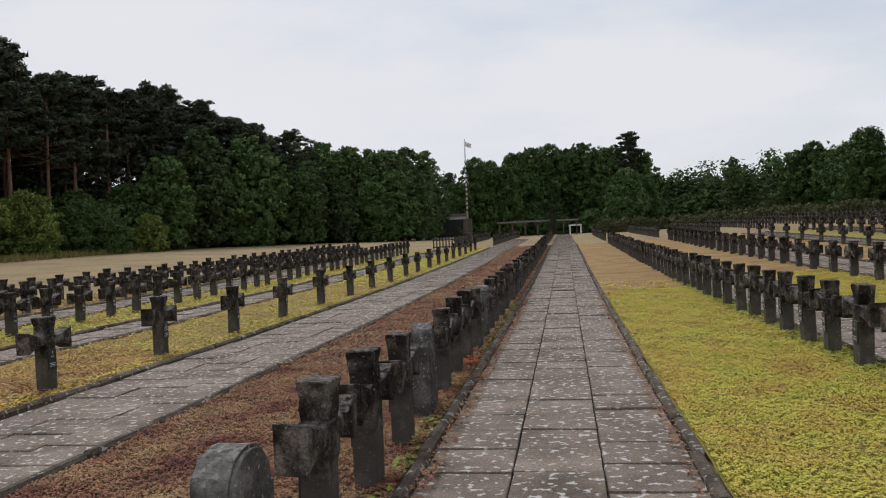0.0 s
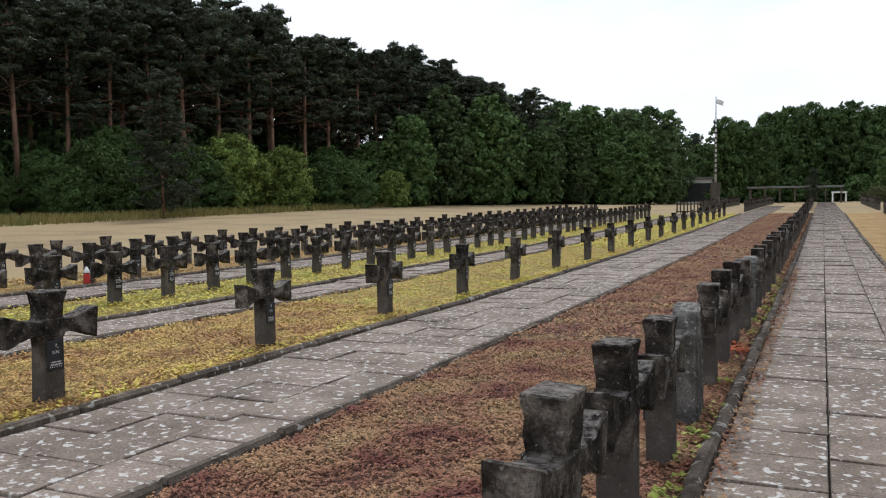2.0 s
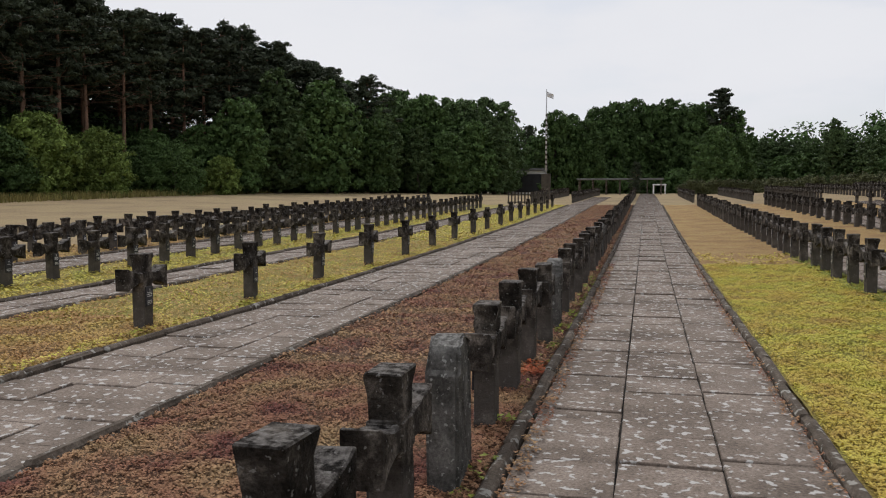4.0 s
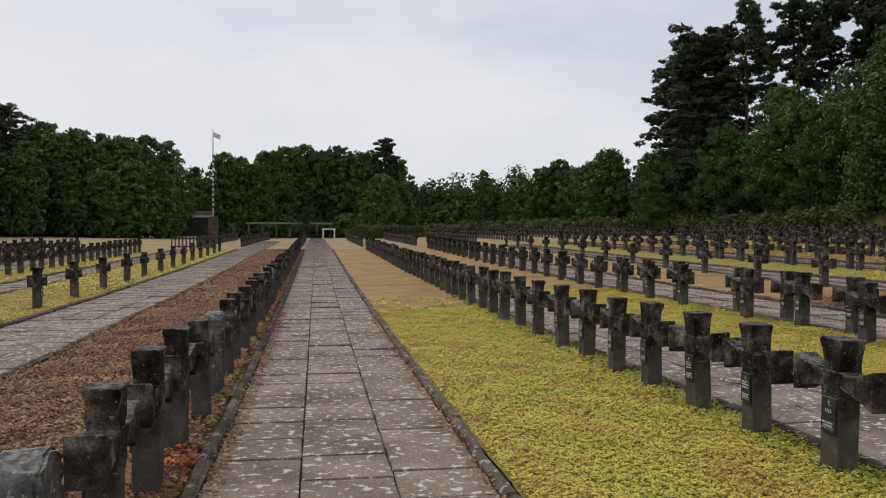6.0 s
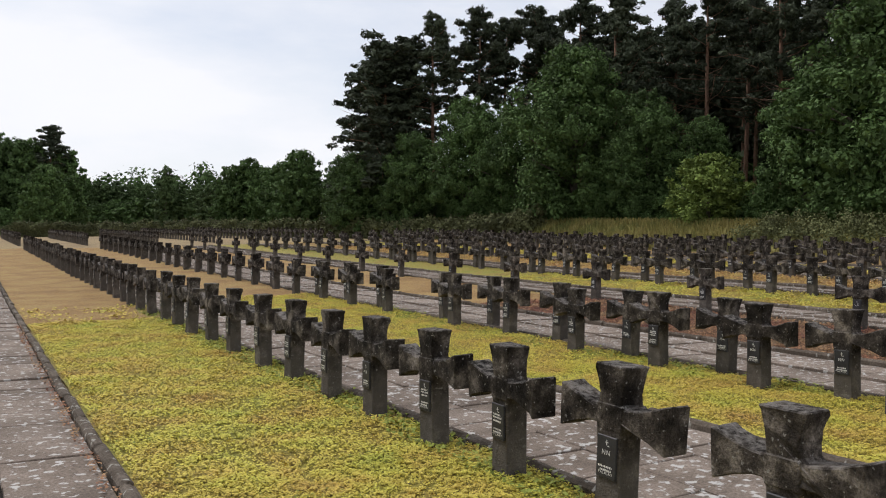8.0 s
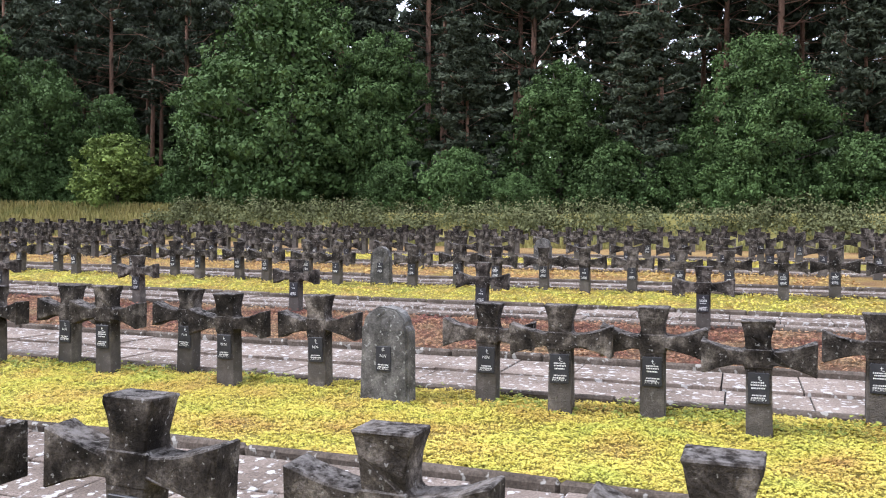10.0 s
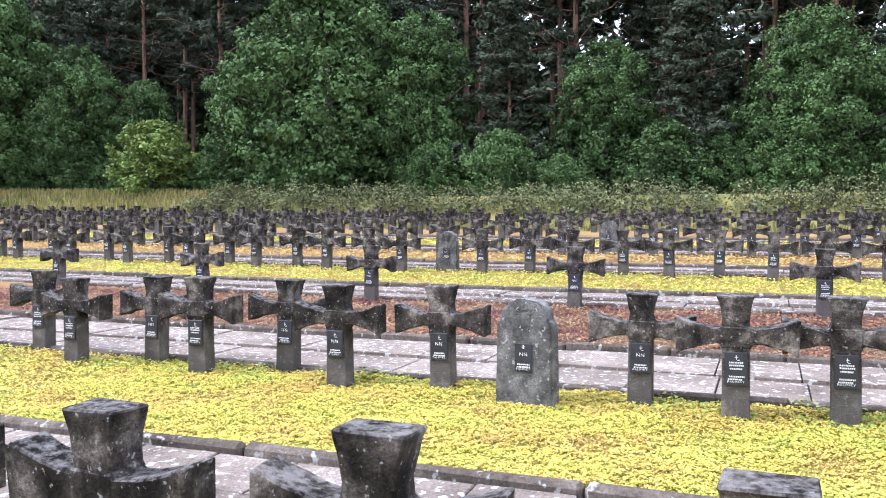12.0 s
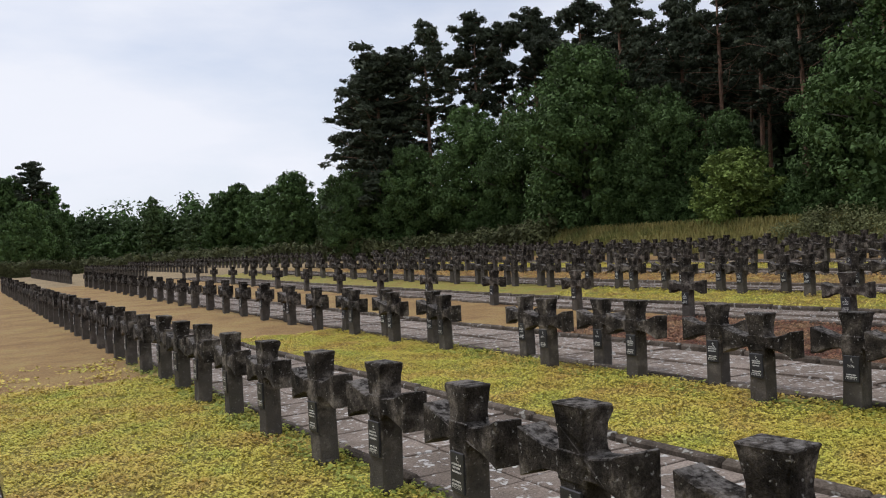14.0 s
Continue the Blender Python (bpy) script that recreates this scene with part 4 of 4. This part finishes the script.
pergola = empty("pergola", (-3.6, 112, rise(0, 112)), "long flat-roofed open shelter on thin grey posts", "shelter")
box("roof", pergola, M_ROOF, 0, 0, 1.95, 10.8, 2.6, 0.2, 0.02)
for n in range(7):
    for yy in (-1.1, 1.1):
        box("post", pergola, M_KERB, -5.1 + n * 1.7, yy, 0.92, 0.14, 0.14, 1.86, 0.01)
gate = empty("gateway", (1.5, 125, rise(0, 125)), "white square gateway frame closing the path", "gateway")
box("post", gate, M_WHITE, -0.8, 0, 0.6, 0.2, 0.3, 1.2, 0.01)
box("post", gate, M_WHITE, 0.8, 0, 0.6, 0.2, 0.3, 1.2, 0.01)
box("lintel", gate, M_WHITE, 0, 0, 1.3, 1.95, 0.36, 0.2, 0.01)
house = empty("house", (-17.2, 122, rise(0, 112)), "small white building with a dark open front among trees", "house")
box("wall", house, M_WHITE, 0, 1.5, 1.7, 5.5, 3.0, 3.4, 0.01)
# Flat dark panel on the solid wall paints the opening's inner shade.
box("door", house, M_DARK, 0.5, -0.04, 1.6, 4.3, 0.08, 2.6, 0.01, "dark panel painted as the shaded opening")
box("roof", house, M_ROOF, 0, 1.5, 3.55, 6.4, 4.0, 0.35, 0.03)

lantern = empty("grave_lantern", (-13.05, 13.1, rise(0, 13.1)), "red and white grave lantern standing beside a cross", "lantern")
under("glass", mesh_of("glass", *tube([(0, 0, 0.0), (0, 0, 0.03), (0, 0, 0.2), (0, 0, 0.24)], (0.05, 0.06, 0.055, 0.04), 10), M_FLAGRED, True), lantern, "red glass")
under("lid", mesh_of("lid", *tube([(0, 0, 0.24), (0, 0, 0.28), (0, 0, 0.36)], (0.062, 0.055, 0.012), 10), M_WHITE, True), lantern, "white lid")

# ---- paving and kerbs, pieces last ----
BED_Z = -0.024


def path_bed(x0, x1, yend):
    steps = [PATH_Y0] + [q for q in RISE_Y if q < yend] + [yend]
    v = [(x, y, rise(x, y) + BED_Z) for y in steps for x in (x0, x1)]
    f = [(2 * i, 2 * i + 1, 2 * i + 3, 2 * i + 2) for i in range(len(steps) - 1)]
    return tagged(new("path", mesh_of("path", v, f, M_JOINT)), "grey concrete slab path with dark mossy joints", "path", kind="structure")


def slab_mesh(w, l, seed):
    r = random.Random(seed)
    bm = bmesh.new()
    box_bm(bm, 0, 0, -0.025, w, l, 0.05, 0.006)
    for v in bm.verts:
        v.co += Vector((r.uniform(-1, 1) * .003, r.uniform(-1, 1) * .003, r.uniform(-1, 1) * .0015))
    return bm_mesh("slab", bm, M_SLAB)


def lay(x0, x1, cols, length, n_single, ystart, seed, yend=PATH_Y1):
    parent = path_bed(x0, x1, yend)
    w = (x1 - x0) / cols
    kinds = [slab_mesh(w - 0.012, length - 0.015, seed * 10 + k) for k in range(4)]
    r = random.Random(seed)
    vs, fs = [], []
    k = 0
    y = PATH_Y0
    while y < yend:
        for c in range(cols):
            x, yy = x0 + w * (c + 0.5), y + length * (0.5 + (0.0, 0.06, 0.34, 0.2)[c % 4] * 1.0)
            z = rise(x, yy) + r.uniform(-0.008, 0.008)
            rot = (r.uniform(-0.014, 0.014), -(rise(x + 0.2) - rise(x - 0.2)) / 0.4 + r.uniform(-0.012, 0.012), r.uniform(-0.01, 0.01))
            if ystart <= y and k < n_single:
                k += 1
                ob = under("slab", kinds[r.randrange(4)], parent)
                ob.location, ob.rotation_euler = (x, yy, z), rot
            else:
                o = len(vs)
                a, b = w / 2 - 0.006, length / 2 - 0.0075
                for dz in (-0.04, 0.0):
                    vs += [(x - a, yy - b, z + dz), (x + a, yy - b, z + dz), (x + a, yy + b, z + dz), (x - a, yy + b, z + dz)]
                fs += [(o + 4, o + 5, o + 6, o + 7), (o, o + 1, o + 5, o + 4), (o + 1, o + 2, o + 6, o + 5), (o + 2, o + 3, o + 7, o + 6), (o + 3, o, o + 4, o + 7)]
        y += length
    if vs:
        tagged(under("slabs", mesh_of("slabs", vs, fs, M_SLAB), parent), kind="stuff")


def kerb_mesh(length, seed):
    r = random.Random(seed)
    bm = bmesh.new()
    box_bm(bm, 0, 0, 0.0, 0.085, length - 0.012, 0.16, 0.022)
    for v in bm.verts:
        v.co += Vector((r.uniform(-1, 1), r.uniform(-1, 1), r.uniform(-1, 1))) * 0.007
    return bm_mesh("kerbstone", bm, M_KERB)


KERBS = [kerb_mesh(1.0, 70 + k) for k in range(4)]


def kerb_line(x, lo, hi, top=0.0):
    parent = empty("kerb", (x, 0, 0), "low dark concrete kerb edging the planting bed", "kerb", kind="structure")
    r = random.Random(int(x * 100))
    y = lo
    while y < hi:
        ob = under("kerbstone", KERBS[r.randrange(4)], parent)
        ob.location = (r.uniform(-0.012, 0.012), y + 0.5, rise(x, y + 0.5) - 0.03 + top + r.uniform(-0.006, 0.006))
        ob.rotation_euler = (r.uniform(-0.006, 0.006), r.uniform(-0.05, 0.05), r.uniform(-0.007, 0.007))
        y += 1.0


for n, (x0, x1) in enumerate(PATHS):
    if x0 == -1.04:
        lay(x0, x1, 3, 0.555, 240, 2.0, n, 124.0)
    elif x0 in (3.05, -5.22):
        lay(x0, x1, 3, 0.53, 120, 3.5, n, 84.0 if x0 < 0 else PATH_Y1)
    else:
        lay(x0, x1, 2, 0.66, 0, 0, n)
    for kx in (x0 - 0.045, x1 + 0.045):
        kerb_line(kx, PATH_Y0, PATH_Y1)
